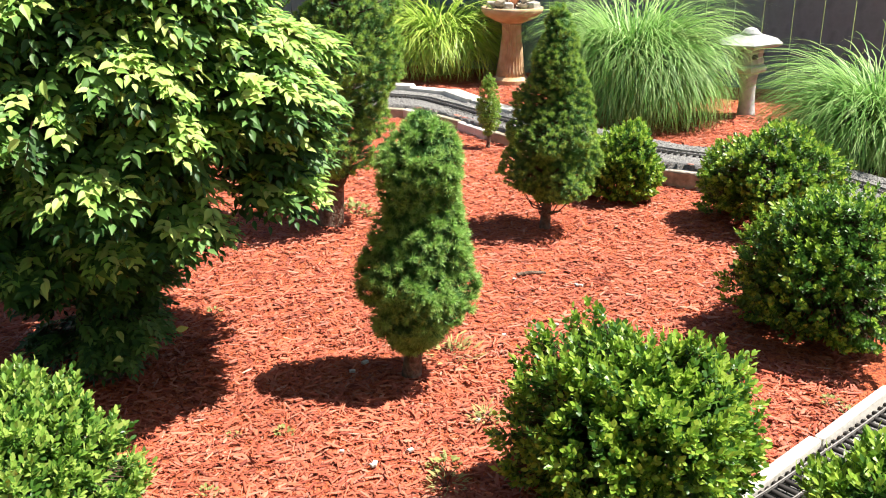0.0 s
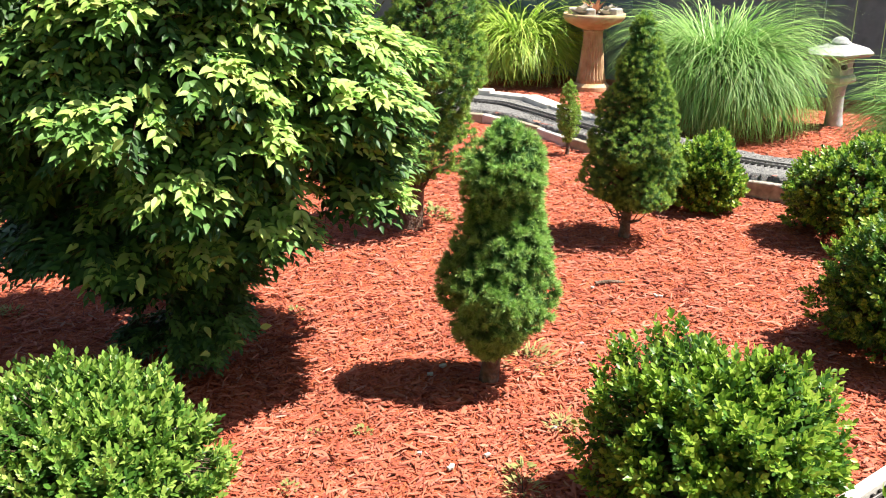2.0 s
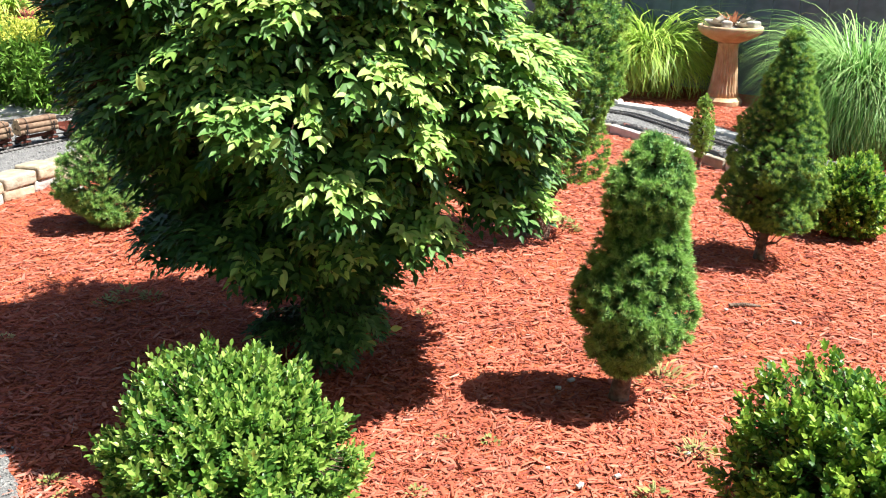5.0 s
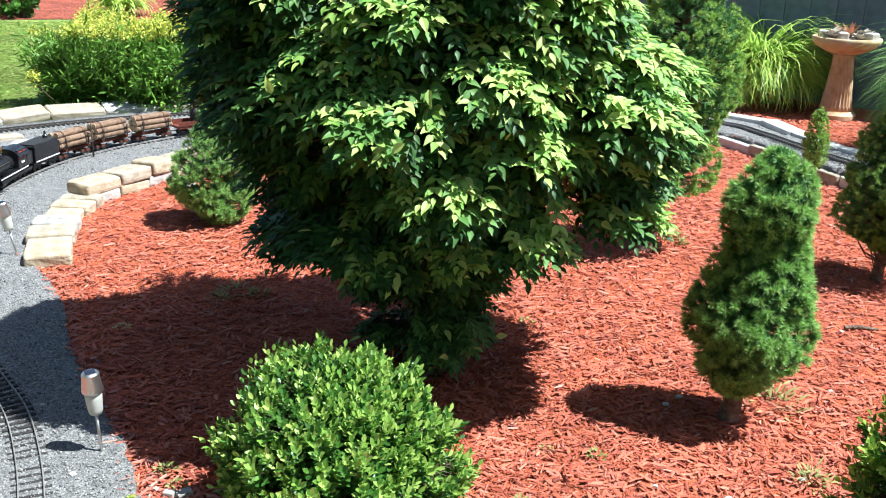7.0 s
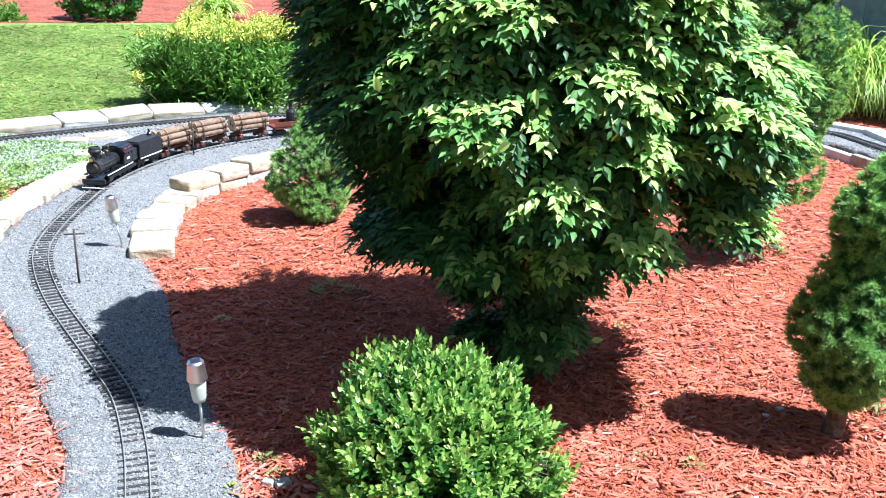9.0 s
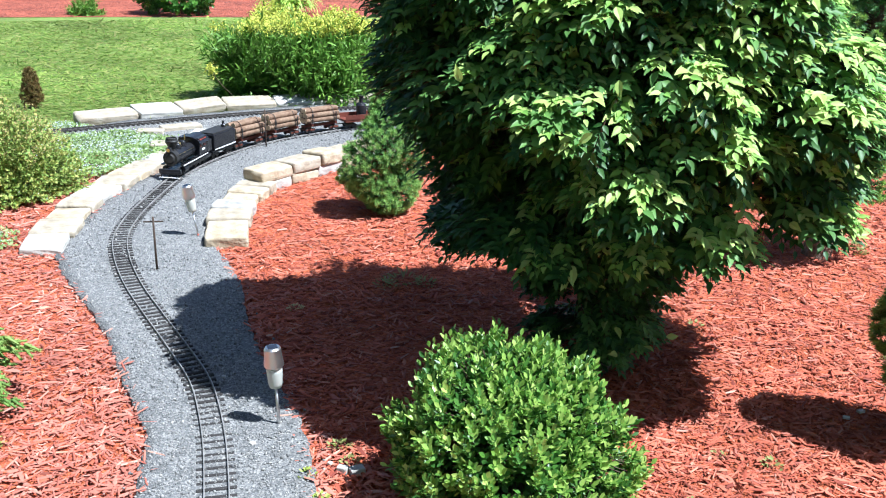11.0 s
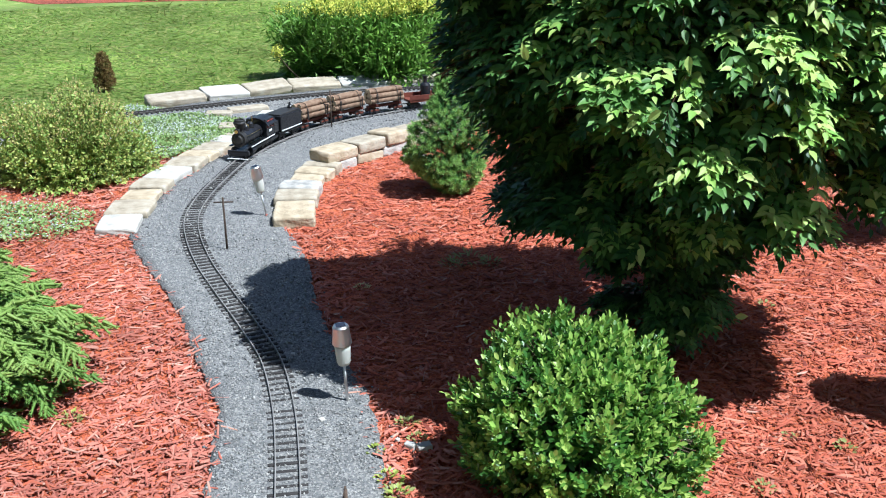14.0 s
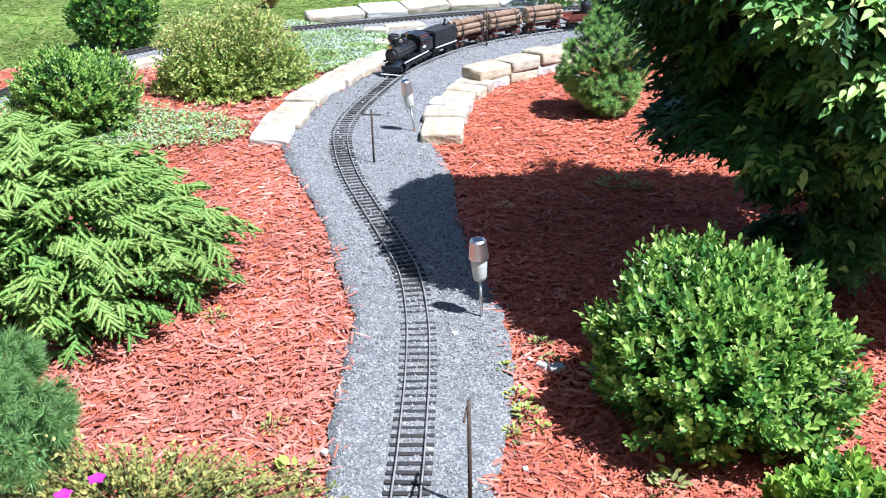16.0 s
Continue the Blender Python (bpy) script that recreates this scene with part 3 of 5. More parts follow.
def dome_points(n, r, shape, seed, uneven, low=-0.75):
    """Places on a lumpy dome of half-widths shape, and the ways out of it."""
    d = ball_points(n * 2, r)
    d = d[d[:, 2] > low][:n]
    k = lumps(d, 4.0, uneven, seed) * lumps(d, 10.0, uneven * .5, seed + 5)
    return d * shape * k[:, None], unit(d / shape)


def boxwood(name, m, label, half, z0, shoots=1150, leaf=0.0165, young=BOX_NEW, old=BOX, seed=1, group="clipped boxwood shrubs", uneven=0.06, fresh=0.55, rise=0.55, sprig=2.5, slim=1.0):
    """A clipped evergreen shrub: stems, old leaves in its depth and leafy shoots all over its outside."""
    r = np.random.default_rng(seed)
    bush = thing(name, m, label, "shrub", group)
    half = np.array(half)
    mid = np.array((0, 0, z0 + half[2] * 0.72))
    p, d = dome_points(shoots, r, half, seed, uneven)
    foot = np.c_[r.normal(0, .02, (5, 2)), np.full(5, -0.005)]
    for k in range(5):
        sticks("stem", foot[k:k + 1], mid + p[k:k + 1] * 0.5, 0.006, 0.002, TWIG, bush, sides=6)
    tagged(sticks("twig_mass", mid + p * 0.35, mid + p * 0.92, 0.0016, 0.0008, TWIG, bush, sides=3), kind="stuff")
    # shoots with crossed pairs of leaves, paler towards their tips
    per = 13
    d = unit(d + r.normal(0, .24, d.shape) + (0, 0, rise))
    step = np.r_[np.repeat(np.arange(6), 2), 6]
    t = np.tile(step / 6, (len(p), 1))
    base = mid + p * r.uniform(.90, 1.02, (len(p), 1))
    L = leaf * sprig * (.65 + .95 * r.random((len(p), 1, 1)) ** 2)
    pos = base[:, None] + d[:, None] * ((t[..., None] - 0.65) * L)
    ang = (step * math.pi / 2 + np.r_[np.tile((0, math.pi), 6), 0])[None] + r.uniform(0, 6.28, (len(p), 1)) + r.normal(0, .15, t.shape)
    s1 = unit(np.cross(d, (0.3, 0.2, 0.9)))
    s2 = np.cross(d, s1)
    side = np.cos(ang)[..., None] * s1[:, None] + np.sin(ang)[..., None] * s2[:, None]
    way = unit(side * (1.15 - 0.7 * t[..., None]) + d[:, None] * (0.3 + 0.75 * t[..., None]))
    up = d[:, None] * 1.0 + side * -0.35 + r.normal(0, .18, side.shape)
    size = leaf * (0.78 + 0.36 * np.sin(t * 2.6)) * r.uniform(.85, 1.15, t.shape)
    pale = (t > .42) & (np.arange(len(p)) < len(p) * fresh)[:, None]
    for tag, mat, pick in (("young_leaves", young, pale), ("outer_leaves", old, ~pale)):
        leaves(tag, SPOON, pos[pick], way[pick], up[pick], size[pick][:, None] * (slim, 1, 1), mat, bush)
    q, e = dome_points(shoots * 3, r, half, seed, uneven)
    q = mid + q * (0.5 + 0.36 * r.random(len(q)) ** 0.6)[:, None]
    leaves("inner_leaves", OVAL, q, e + r.normal(0, .8, e.shape), r.normal(size=e.shape) + (0, 0, .5), leaf * r.uniform(.8, 1.2, len(q)), old, bush)
    return bush


def broad_tree(name, m, label, profile, pads, leaf, seed, shift):
    """A low broad-leaved tree: trunk, limbs, and pads of leafy sprays in tiers with dark gaps between them."""
    r = np.random.default_rng(seed)
    tree = thing(name, m, label, "tree")
    zs, rs = np.array(profile).T
    sticks("trunk", [(0, 0, -.01), (.012, .01, .12), (.0, .015, .26), (.01, 0, .42)], [(.012, .01, .12), (.0, .015, .26), (.01, 0, .42), (.0, .01, .8)],
           [.045, .034, .03, .026], [.034, .03, .026, .012], BARK, tree, sides=10)
    for k in range(30):
        a, h = k * 2.4 + r.uniform(-.3, .3), .2 + .65 * k / 30
        reach = np.interp(h + .14, zs, rs) * .7
        q = np.array([(0, 0, h), (math.cos(a) * reach * .45, math.sin(a) * reach * .45, h + .11), (math.cos(a) * reach, math.sin(a) * reach, h + .14)])
        sticks("limb", q[:2], q[1:], (.011, .007), (.007, .002), BARK, tree, sides=6)

    def sprays(tip, d, out, lit, scale, pairs=6):
        """Arching shoots with leaves in two ranks, shingled over one another; pale at the tips of lit shoots."""
        count, per = len(tip), 2 * pairs + 1
        tip = tip + np.c_[np.interp(tip[:, 2], *shift), np.zeros((count, 2))]
        step = np.r_[np.repeat(np.arange(pairs), 2), pairs]
        t = np.tile(step / pairs, (count, 1))
        big = leaf * np.broadcast_to(scale, (count,))[:, None]
        L = (big * 2.9 * r.uniform(.75, 1.25, (count, 1)))[..., None]
        pos = tip[:, None] + d[:, None] * ((t[..., None] - 1) * L) + np.array((0, 0, .28)) * (1 - t[..., None] ** 2) * L
        s = unit(np.cross(d, np.array((0, 0, 1)) + .5 * out))
        sign = np.r_[np.tile((1.0, -1.0), pairs), 0]
        way = unit(d[:, None] * (.5 + .45 * t[..., None]) + s[:, None] * sign[None, :, None] * (1.05 - .35 * t[..., None]) + r.normal(0, .16, (count, per, 3)) - np.array((0, 0, .24)))
        up = np.array((0, 0, .95)) + out[:, None] * .55 - s[:, None] * sign[None, :, None] * .15 + r.normal(0, .17, (count, per, 3))
        size = (big * (.72 + .38 * np.sin(2.7 * t + .3)) * r.uniform(.8, 1.15, (count, per)))[..., None] * np.array((.7, 1, 1))
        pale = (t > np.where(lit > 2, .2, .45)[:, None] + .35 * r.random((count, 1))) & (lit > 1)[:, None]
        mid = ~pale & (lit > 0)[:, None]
        for tag, mat, pick in (("young_leaves", MAPLE_NEW_LIT, pale), ("outer_leaves", MAPLE_MID, mid), ("lower_leaves", MAPLE_SHADE, ~pale & ~mid)):
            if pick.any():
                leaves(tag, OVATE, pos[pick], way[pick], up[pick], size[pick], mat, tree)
        tagged(sticks("twig_mass", pos[:, 0] - d * big * .5, pos[:, -1], .0015, .0007, TWIG, tree, sides=3), kind="stuff")

    # boughs of foliage set on the outline, with deep gaps between them
    area = np.cumsum(np.interp(np.linspace(zs[0], zs[-1], 200), zs, rs) + .02)
    start = float(np.interp(.45, np.linspace(zs[0], zs[-1], 200), area / area[-1]))
    h = np.interp(start + (1 - start) * (np.arange(pads) - 36 + r.random(pads)) / (pads - 36), area / area[-1], np.linspace(zs[0], zs[-1], 200))
    b = np.arange(pads) * 2.39996 + r.normal(0, .25, pads)
    rim = np.arange(pads) < 16
    h, b = np.where(rim, r.uniform(.39, .47, pads), h), np.where(rim, np.arange(pads) * 6.283 / 16 + r.normal(0, .1, pads), b)
    skirt = (np.arange(pads) >= 16) & (np.arange(pads) < 36)
    h = np.where(skirt, .03 + .37 * r.random(pads) ** 1.4, h)
    out = np.c_[np.cos(b), np.sin(b), 0 * b]
    # the crown hangs lower and further out on its sunny side, and is undercut on the other
    sunny, front = np.clip(out @ np.array((.9, .1, 0)) + .05, -.3, 1), np.clip(-out[:, 1], 0, 1)
    h = np.where(rim, h - .1 * np.clip(.5 - sunny, 0, 1), h)
    edge = np.where(rim, .475 + .04 * sunny + r.uniform(-.04, .04, pads), np.interp(h, zs, rs) * (1 + sunny * (.17 - .5 * (h - .45))) * r.uniform(.93, 1.05, pads))
    edge = edge * (1 - .14 * front * np.clip((.66 - h) / .2, 0, 1))
    edge = np.where(skirt, .178 + .35 * np.maximum(0, h - .22), edge)
    R = np.where(rim, r.uniform(.085, .125, pads), r.uniform(.105, .165, pads)) * np.clip(edge / .3, .5, 1)
    centre = np.c_[out[:, :2] * (edge * (1.04 - .2 * r.random(pads) ** 2) - R)[:, None], h]

    def on_lobes(each, lo, hi):
        k = np.repeat(np.arange(pads), (each * (R / .14) ** 2).astype(int) + 2)
        o = out[k]
        u = unit(unit(r.normal(size=o.shape)) + o * .75 + (0, 0, .2))
        tip = centre[k] + u * (1.1, 1.1, .62) * (R[k] * r.uniform(lo, hi, len(k)))[:, None]
        d = unit(u * (.75, .75, .45) + o * .45 + r.normal(0, .26, o.shape) - (0, 0, .1))
        return tip, d, u, np.where(skirt[k], .74, r.uniform(.8, 1.1, len(k)))

    tip, d, u, scale = on_lobes(84, .93, 1.1)
    seen = (tip[:, 1] < .2) & (tip[:, 2] < 1.05) | (r.random(len(tip)) < .25)
    tip, d, u, scale = tip[seen], d[seen], u[seen], scale[seen]
    # upward sprays paler, undersides darker: light and shade put into leaf colour
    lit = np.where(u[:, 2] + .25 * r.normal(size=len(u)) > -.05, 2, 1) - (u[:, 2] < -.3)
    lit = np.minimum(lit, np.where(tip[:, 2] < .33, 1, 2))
    # young tips kept sunward, dark tones away and low, to paint sun and shade
    sun_side = tip[:, 0] + .13 * r.normal(size=len(tip))
    lit = np.where(sun_side < -.1, np.minimum(lit, 1), lit)
    lit = np.where((sun_side < -.3) | (tip[:, 2] < .46) & (sun_side < .04), 0, np.where((sun_side > .12) & (lit > 1), 3, lit))
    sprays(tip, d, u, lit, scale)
    # sprays inside the lobes all in the dark copy, painting the crown's inner shade
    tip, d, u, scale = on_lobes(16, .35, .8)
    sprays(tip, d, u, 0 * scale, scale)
    # core fill in the same dark colour, so gaps read as shade
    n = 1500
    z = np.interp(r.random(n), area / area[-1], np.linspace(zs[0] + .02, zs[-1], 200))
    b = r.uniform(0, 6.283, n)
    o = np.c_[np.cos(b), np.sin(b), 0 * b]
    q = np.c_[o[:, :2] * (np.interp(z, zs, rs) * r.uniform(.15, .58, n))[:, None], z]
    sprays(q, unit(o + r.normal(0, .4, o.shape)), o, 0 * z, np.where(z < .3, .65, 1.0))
    # single large pale leaves facing the path, kept off the painted shade side
    me = bpy.data.meshes.new("leaf")
    me.from_pydata([tuple(leaf * 1.1 * np.array(v) * (.7, 1, 1)) for v in OVATE[0]], [], OVATE[1])
    me.materials.append(MAPLE_NEW_LIT)
    tip, d, u, scale = on_lobes(5, 1.0, 1.12)
    for k in [k for k in range(len(tip)) if u[k, 1] < .1 and u[k, 2] > .1 and tip[k, 0] > -.2][:280]:
        ob = new("leaf", me)
        ob.parent = tree
        side = Vector(unit(d[k] + r.normal(0, .4, 3) - (0, 0, .3)))
        x = side.cross(Vector(u[k]) + Vector((0, 0, .6)) + Vector(r.normal(0, .25, 3))).normalized()
        ob.matrix_basis = Matrix.Translation((tip[k, 0] + float(np.interp(tip[k, 2], *shift)), tip[k, 1], tip[k, 2])) @ Matrix((x, side, x.cross(side))).transposed().to_4x4()
    return tree


def grass_clump(name, m, label, blades, height, reach, width, material, seed, droop=1.0, group="ornamental grasses", slim=1.0):
    """Arching blades from one crown."""
    r = np.random.default_rng(seed)
    clump = thing(name, m, label, "ornamental grass", group)
    n, k = blades, 9
    a = r.uniform(0, 6.283, n)
    u = r.random(n) ** .7
    root = np.c_[np.cos(a), np.sin(a)] * (reach * .28 * u * r.random(n) ** .5)[:, None] + r.normal(0, .012, (n, 2))
    t = np.linspace(0, 1, k)[None]
    L = height * (1.12 - .42 * u) * r.uniform(.65, 1.05, n)
    e0 = np.radians(89 - 17 * u)
    e1 = -np.radians(np.clip((12 + 66 * u * droop) * r.uniform(.55, 1.25, n), 0, 86))
    elev = e0[:, None] + (e1 - e0)[:, None] * t ** 1.4
    step = L[:, None] / (k - 1)
    hori = np.cumsum(np.cos(elev) * step, 1) - np.cos(elev[:, :1]) * step
    hori = hori * slim
    vert = np.cumsum(np.sin(elev) * step, 1) - np.sin(elev[:, :1]) * step
    vert = np.maximum(vert, .012 * t)
    ang = a[:, None] + r.normal(0, .45, (n, 1)) + r.normal(0, .45, (n, 1)) * t
    mid = np.stack([root[:, :1] + hori * np.cos(ang), root[:, 1:2] + hori * np.sin(ang), vert], -1)
    side = np.stack([-np.sin(ang), np.cos(ang), 0 * ang + .2 * r.normal(size=(n, 1))], -1)
    w = width * r.uniform(.6, 1.2, (n, 1, 1)) * (1 - t[..., None] ** 2.5 * .93)
    v = np.concatenate([mid - side * w, mid + side * w], 1)
    f = np.array([(i, i + 1, k + i + 1, k + i) for i in range(k - 1)])
    bulk("blades", v.reshape(-1, 3), (f[None] + np.arange(n)[:, None, None] * 2 * k).reshape(-1, 4), material, clump)
    return clump

# ---- the planting, island first ----
broad_tree("garden_tree", (-.78, 1.99, 0), "low broad tree with dense glossy pointed leaves, paler at the tips",
           [(.04, .06), (.09, .14), (.17, .17), (.25, .17), (.32, .2), (.365, .3), (.40, .38), (.47, .45), (.56, .51), (.68, .56), (.86, .55), (1.0, .49), (1.15, .37), (1.3, .24), (1.42, .06)], 120, .031, 22,
           ([0, .2, .42, .6, .82, 1.3], [0, 0, .035, .03, -.02, -.06]))
spruce("dwarf_spruce", (-.07, 1.98, 0), "waisted dwarf spruce with dense green tufted needles",
       [(.068, .02), (.092, .054), (.14, .091), (.195, .127), (.25, .124), (.31, .111), (.365, .096), (.395, .08), (.42, .077), (.455, .082), (.50, .084), (.545, .068), (.585, .045), (.615, .012)], 2600, needles=32, length=.0175, shoot=.02, width=.0021, share=.36, lean=(.035, 0), group="dwarf spruces", seed=31, uneven=.04, clumps=38, swell=.15)
spruce("dwarf_spruce", (.351, 3.08, 0), "slender cone-shaped dwarf spruce on a bare forked trunk",
       [(.10, .05), (.13, .105), (.18, .14), (.25, .132), (.35, .105), (.45, .082), (.55, .066), (.66, .042), (.745, .01)], 3300, needles=44, length=.0125, shoot=.017, width=.0015, share=.42, trunk=.0145, lean=(.02, 0), group="dwarf spruces", young=NEEDLE_SOFT, old=NEEDLE, seed=32, uneven=.08, clumps=40, swell=.32)
spruce("dwarf_spruce", (-.39, 3.13, 0), "tall dwarf spruce with grey trunk behind the broad tree",
       [(.17, .04), (.22, .14), (.3, .185), (.38, .17), (.5, .2), (.65, .18), (.8, .15), (1.0, .1), (1.14, .01)], 2800, needles=42, width=.002, share=.5, lean=(.1, 0), trunk=.036, group="dwarf spruces", young=NEEDLE_SOFT, old=NEEDLE, seed=33, uneven=.1, clumps=40, swell=.22)
spruce("dwarf_spruce", (.211, 4.275, 0), "tiny sparse dwarf spruce beside the track",
       [(.06, .02), (.11, .045), (.19, .048), (.27, .035), (.335, .008)], 330, length=.012, group="dwarf spruces", trunk=.008, young=NEEDLE_SOFT, old=NEEDLE_SOFT, seed=34)
spruce("dwarf_spruce", (-1.86, 2.855, 0), "small bushy dwarf spruce by the block wall",
       [(.01, .06), (.06, .11), (.15, .12), (.27, .10), (.38, .06), (.47, .01)], 1500, needles=34, group="dwarf spruces", trunk=.012, seed=35, clumps=22, swell=.2)
boxwood("boxwood", (.355, 1.47, 0), "rounded boxwood with bright green young shoots", (.185, .185, .165), .03, 1800, leaf=.0145, seed=41, uneven=.1, fresh=.8, sprig=3.3)
boxwood("boxwood", (.95, 2.19, 0), "dense glossy green boxwood by the curve", (.21, .2, .2), .03, 1900, leaf=.0122, seed=42, fresh=.55, uneven=.09)
boxwood("boxwood", (1.13, 3.13, 0), "mid-green boxwood beside the raised track", (.23, .2, .18), .03, 1200, leaf=.0145, seed=43, fresh=.75, uneven=.09)
boxwood("boxwood", (.67, 3.46, 0), "small bright boxwood next to the slender spruce", (.145, .14, .14), .02, 800, leaf=.0145, seed=44, fresh=.8)
boxwood("boxwood", (-.735, 1.36, 0), "broad pale green boxwood in front of the broad tree", (.2, .2, .165), .02, 1650, leaf=.0152, uneven=.1, young=BOX_BROAD, seed=45, fresh=.78, rise=1.1, sprig=3.5, slim=.92)
boxwood("boxwood", (-.44, 1.1, 0), "low yellow-green boxwood near the path", (.105, .105, .085), .0, 420, leaf=.017, seed=46, fresh=.9)
boxwood("boxwood", (.745, 1.32, 0), "low light green boxwood beside the front track", (.125, .125, .1), .0, 420, leaf=.019, seed=47, fresh=.9, rise=1.0, sprig=3.4, slim=.8)
grass_clump("strap_grass", (-.02, 6.5, 0), "fountain of yellow-green strap leaves by the fence", 3000, .88, .46, .0065, STRAP, 51, slim=1.05)
grass_clump("maiden_grass", (1.0, 4.98, 0), "large fountain of fine grey-green maiden grass", 6000, 1.02, .38, .0037, REED, 52, 1.4, slim=.86)
grass_clump("maiden_grass", (1.84, 3.95, 0), "arching clump of fine silvery maiden grass", 4000, .8, .36, .0034, REED, 53, 1.4, slim=1.0)
boxwood("boxwood", (-3.16, 1.6, 0), "fresh green boxwood in the flowering cover", (.175, .17, .16), .02, 1000, leaf=.015, young=BOX_BROAD, seed=48, fresh=.95, rise=1.0, uneven=.11, sprig=3.6, slim=.8)
boxwood("boxwood", (-4.39, 2.53, 0), "dark green shrub beyond the outer track", (.2, .19, .17), .02, 560, leaf=.017, seed=49, fresh=.3)
chips()
pebbles()


def nest_spruce(name, m, label, reach, height, branches, seed, needle=.011, mat=NEEDLE_SOFT, mat2=NEEDLE_NEW, needles=64):
    """A low spreading spruce: layers of feathered fronds that arch outwards and droop at their tips."""
    r = np.random.default_rng(seed)
    bush = thing(name, m, label, "conifer")
    for k in range(4):
        sticks("stem", [(0, 0, -.005)], [(r.normal(0, .06), r.normal(0, .06), height * .45)], .012, .005, BARK, bush, sides=7)
    for layer, (count, share, drop) in enumerate(((branches, 1.0, 0.0), (branches // 2, .93, .05), (branches // 3, .95, .11))):
        n = count
        u = np.sqrt((np.arange(n) + .5) / n)
        if layer:
            u = .45 + .55 * u
        a = np.arange(n) * 2.39996 + r.normal(0, .12, n)
        o, s = np.c_[np.cos(a), np.sin(a), 0 * a], np.c_[-np.sin(a), np.cos(a), 0 * a]
        uneven = lumps(o * u[:, None], 5, .06, seed)
        far = reach * share * u * uneven
        top = height * (1 - .72 * u ** 3) * uneven - drop * u + r.normal(0, .012, n)
        seg = r.uniform(.12, .19, n)
        way = unit(o + s * r.normal(0, .4, (n, 1)) + np.c_[0 * a, 0 * a, .45 - .6 * u + r.normal(0, .2, n)])
        flat = unit(np.cross(way, (0, 0, 1)))
        tip = o * far[:, None] + np.c_[0 * a, 0 * a, np.maximum(top, .03)]
        base = tip - way * seg[:, None]
        axes = [(base, tip, way, 1.0, needles)]
        for g in np.linspace(.1, .84, 7):
            for f in (-1, 1):
                w = unit(way * .8 + flat * f * .72 + (0, 0, -.08) + r.normal(0, .17, (n, 3)))
                b = base + way * (seg * np.clip(g + r.normal(0, .03, n), .05, .95))[:, None]
                axes.append((b, b + w * (seg * (.13 + .26 * (1 - g)) * r.uniform(.8, 1.2, n))[:, None], w, .85, int(needles * (.16 + .34 * (1 - g)))))
        # top layer paler; darker lower layers paint the shade between fronds
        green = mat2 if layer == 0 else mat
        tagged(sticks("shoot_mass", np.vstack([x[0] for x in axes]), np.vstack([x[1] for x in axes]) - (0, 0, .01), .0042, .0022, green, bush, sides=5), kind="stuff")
        lists = [[], [], []]
        for b, e, w, long, k in axes:
            t = r.random((n, k))
            pos = b[:, None] + (e - b)[:, None] * t[..., None] - np.array((0, 0, .01)) * t[..., None]
            spin = r.uniform(-.6, 3.74, (n, k, 1))
            ring = unit(np.cross(w, (0, 0, 1)))[:, None] * np.cos(spin) + np.array((0, 0, 1)) * np.sin(spin) * .8
            d = unit(ring * .7 + w[:, None] * .9)
            size = np.stack([np.full((n, k), .0028), long * needle * r.uniform(.75, 1.15, (n, k)), np.ones((n, k))], -1)
            for store, x in zip(lists, (pos, d, size)):
                store.append(x.reshape(-1, 3))
        pos, d, size = (np.vstack(x) for x in lists)
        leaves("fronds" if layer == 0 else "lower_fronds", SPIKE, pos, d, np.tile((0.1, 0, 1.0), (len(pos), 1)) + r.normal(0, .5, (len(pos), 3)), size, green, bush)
    return bush


def flowering_shrub(name, m, label, half, stems, leaf, mat, heads, head_mat, head_size, seed, top_only=0.35, category="shrub", leaf_shape=LANCE, spray=9, white=None, boxy=1.0):
    """Many upright leafy stems with flower or seed heads at their tips."""
    r = np.random.default_rng(seed)
    bush = thing(name, m, label, category)
    half = np.array(half)
    d = ball_points(stems * 3, r)
    d = d[d[:, 2] > -.15][:stems]
    k = lumps(d, 4, .07, seed)[:, None]
    d = np.sign(d) * np.abs(d) ** boxy
    inner = (r.random(len(d)) ** .35)[:, None]
    tip = d * half * (1, 1, 1) * k * inner
    tip[:, 2] = np.maximum(tip[:, 2], .02)
    foot = tip * (.45, .45, 0)
    tagged(sticks("stem_mass", foot, tip, .0009, .0005, DULL_LEAF, bush, sides=3), kind="stuff")
    t = 1 - .65 * r.random((len(tip), spray)) ** 1.5
    pos = foot[:, None] + (tip - foot)[:, None] * t[..., None]
    way = unit(r.normal(size=pos.shape) + unit(tip - foot)[:, None] * .9 + d[:, None] * .4)
    leaves("leaf_mass", leaf_shape, pos.reshape(-1, 3), way.reshape(-1, 3), (np.array((0, 0, 1.2)) + r.normal(0, .5, pos.shape)).reshape(-1, 3),
           leaf * r.uniform(.6, 1.15, pos.shape[0] * spray), mat, bush)
    high = tip[(tip[:, 2] > half[2] * top_only) & (inner[:, 0] > .8)]
    p = np.repeat(high, heads, 0) + r.normal(0, head_size * 1.1, (len(high) * heads, 3))
    leaves("flower_mass", OVAL, p, r.normal(size=p.shape), np.array((0, 0, 1)) + r.normal(0, .5, p.shape), head_size * r.uniform(.6, 1.2, len(p)), head_mat, bush)["kind"] = "stuff"
    if white is not None:
        q = tip[inner[:, 0] > .85][::9] * 1.02
        leaves("small_flowers", OVAL, q, r.normal(size=q.shape), np.array((0, 0, 1)) + d[:len(q)] * .8, .006 * r.uniform(.7, 1.3, len(q)), white, bush)["kind"] = "stuff"
    return bush


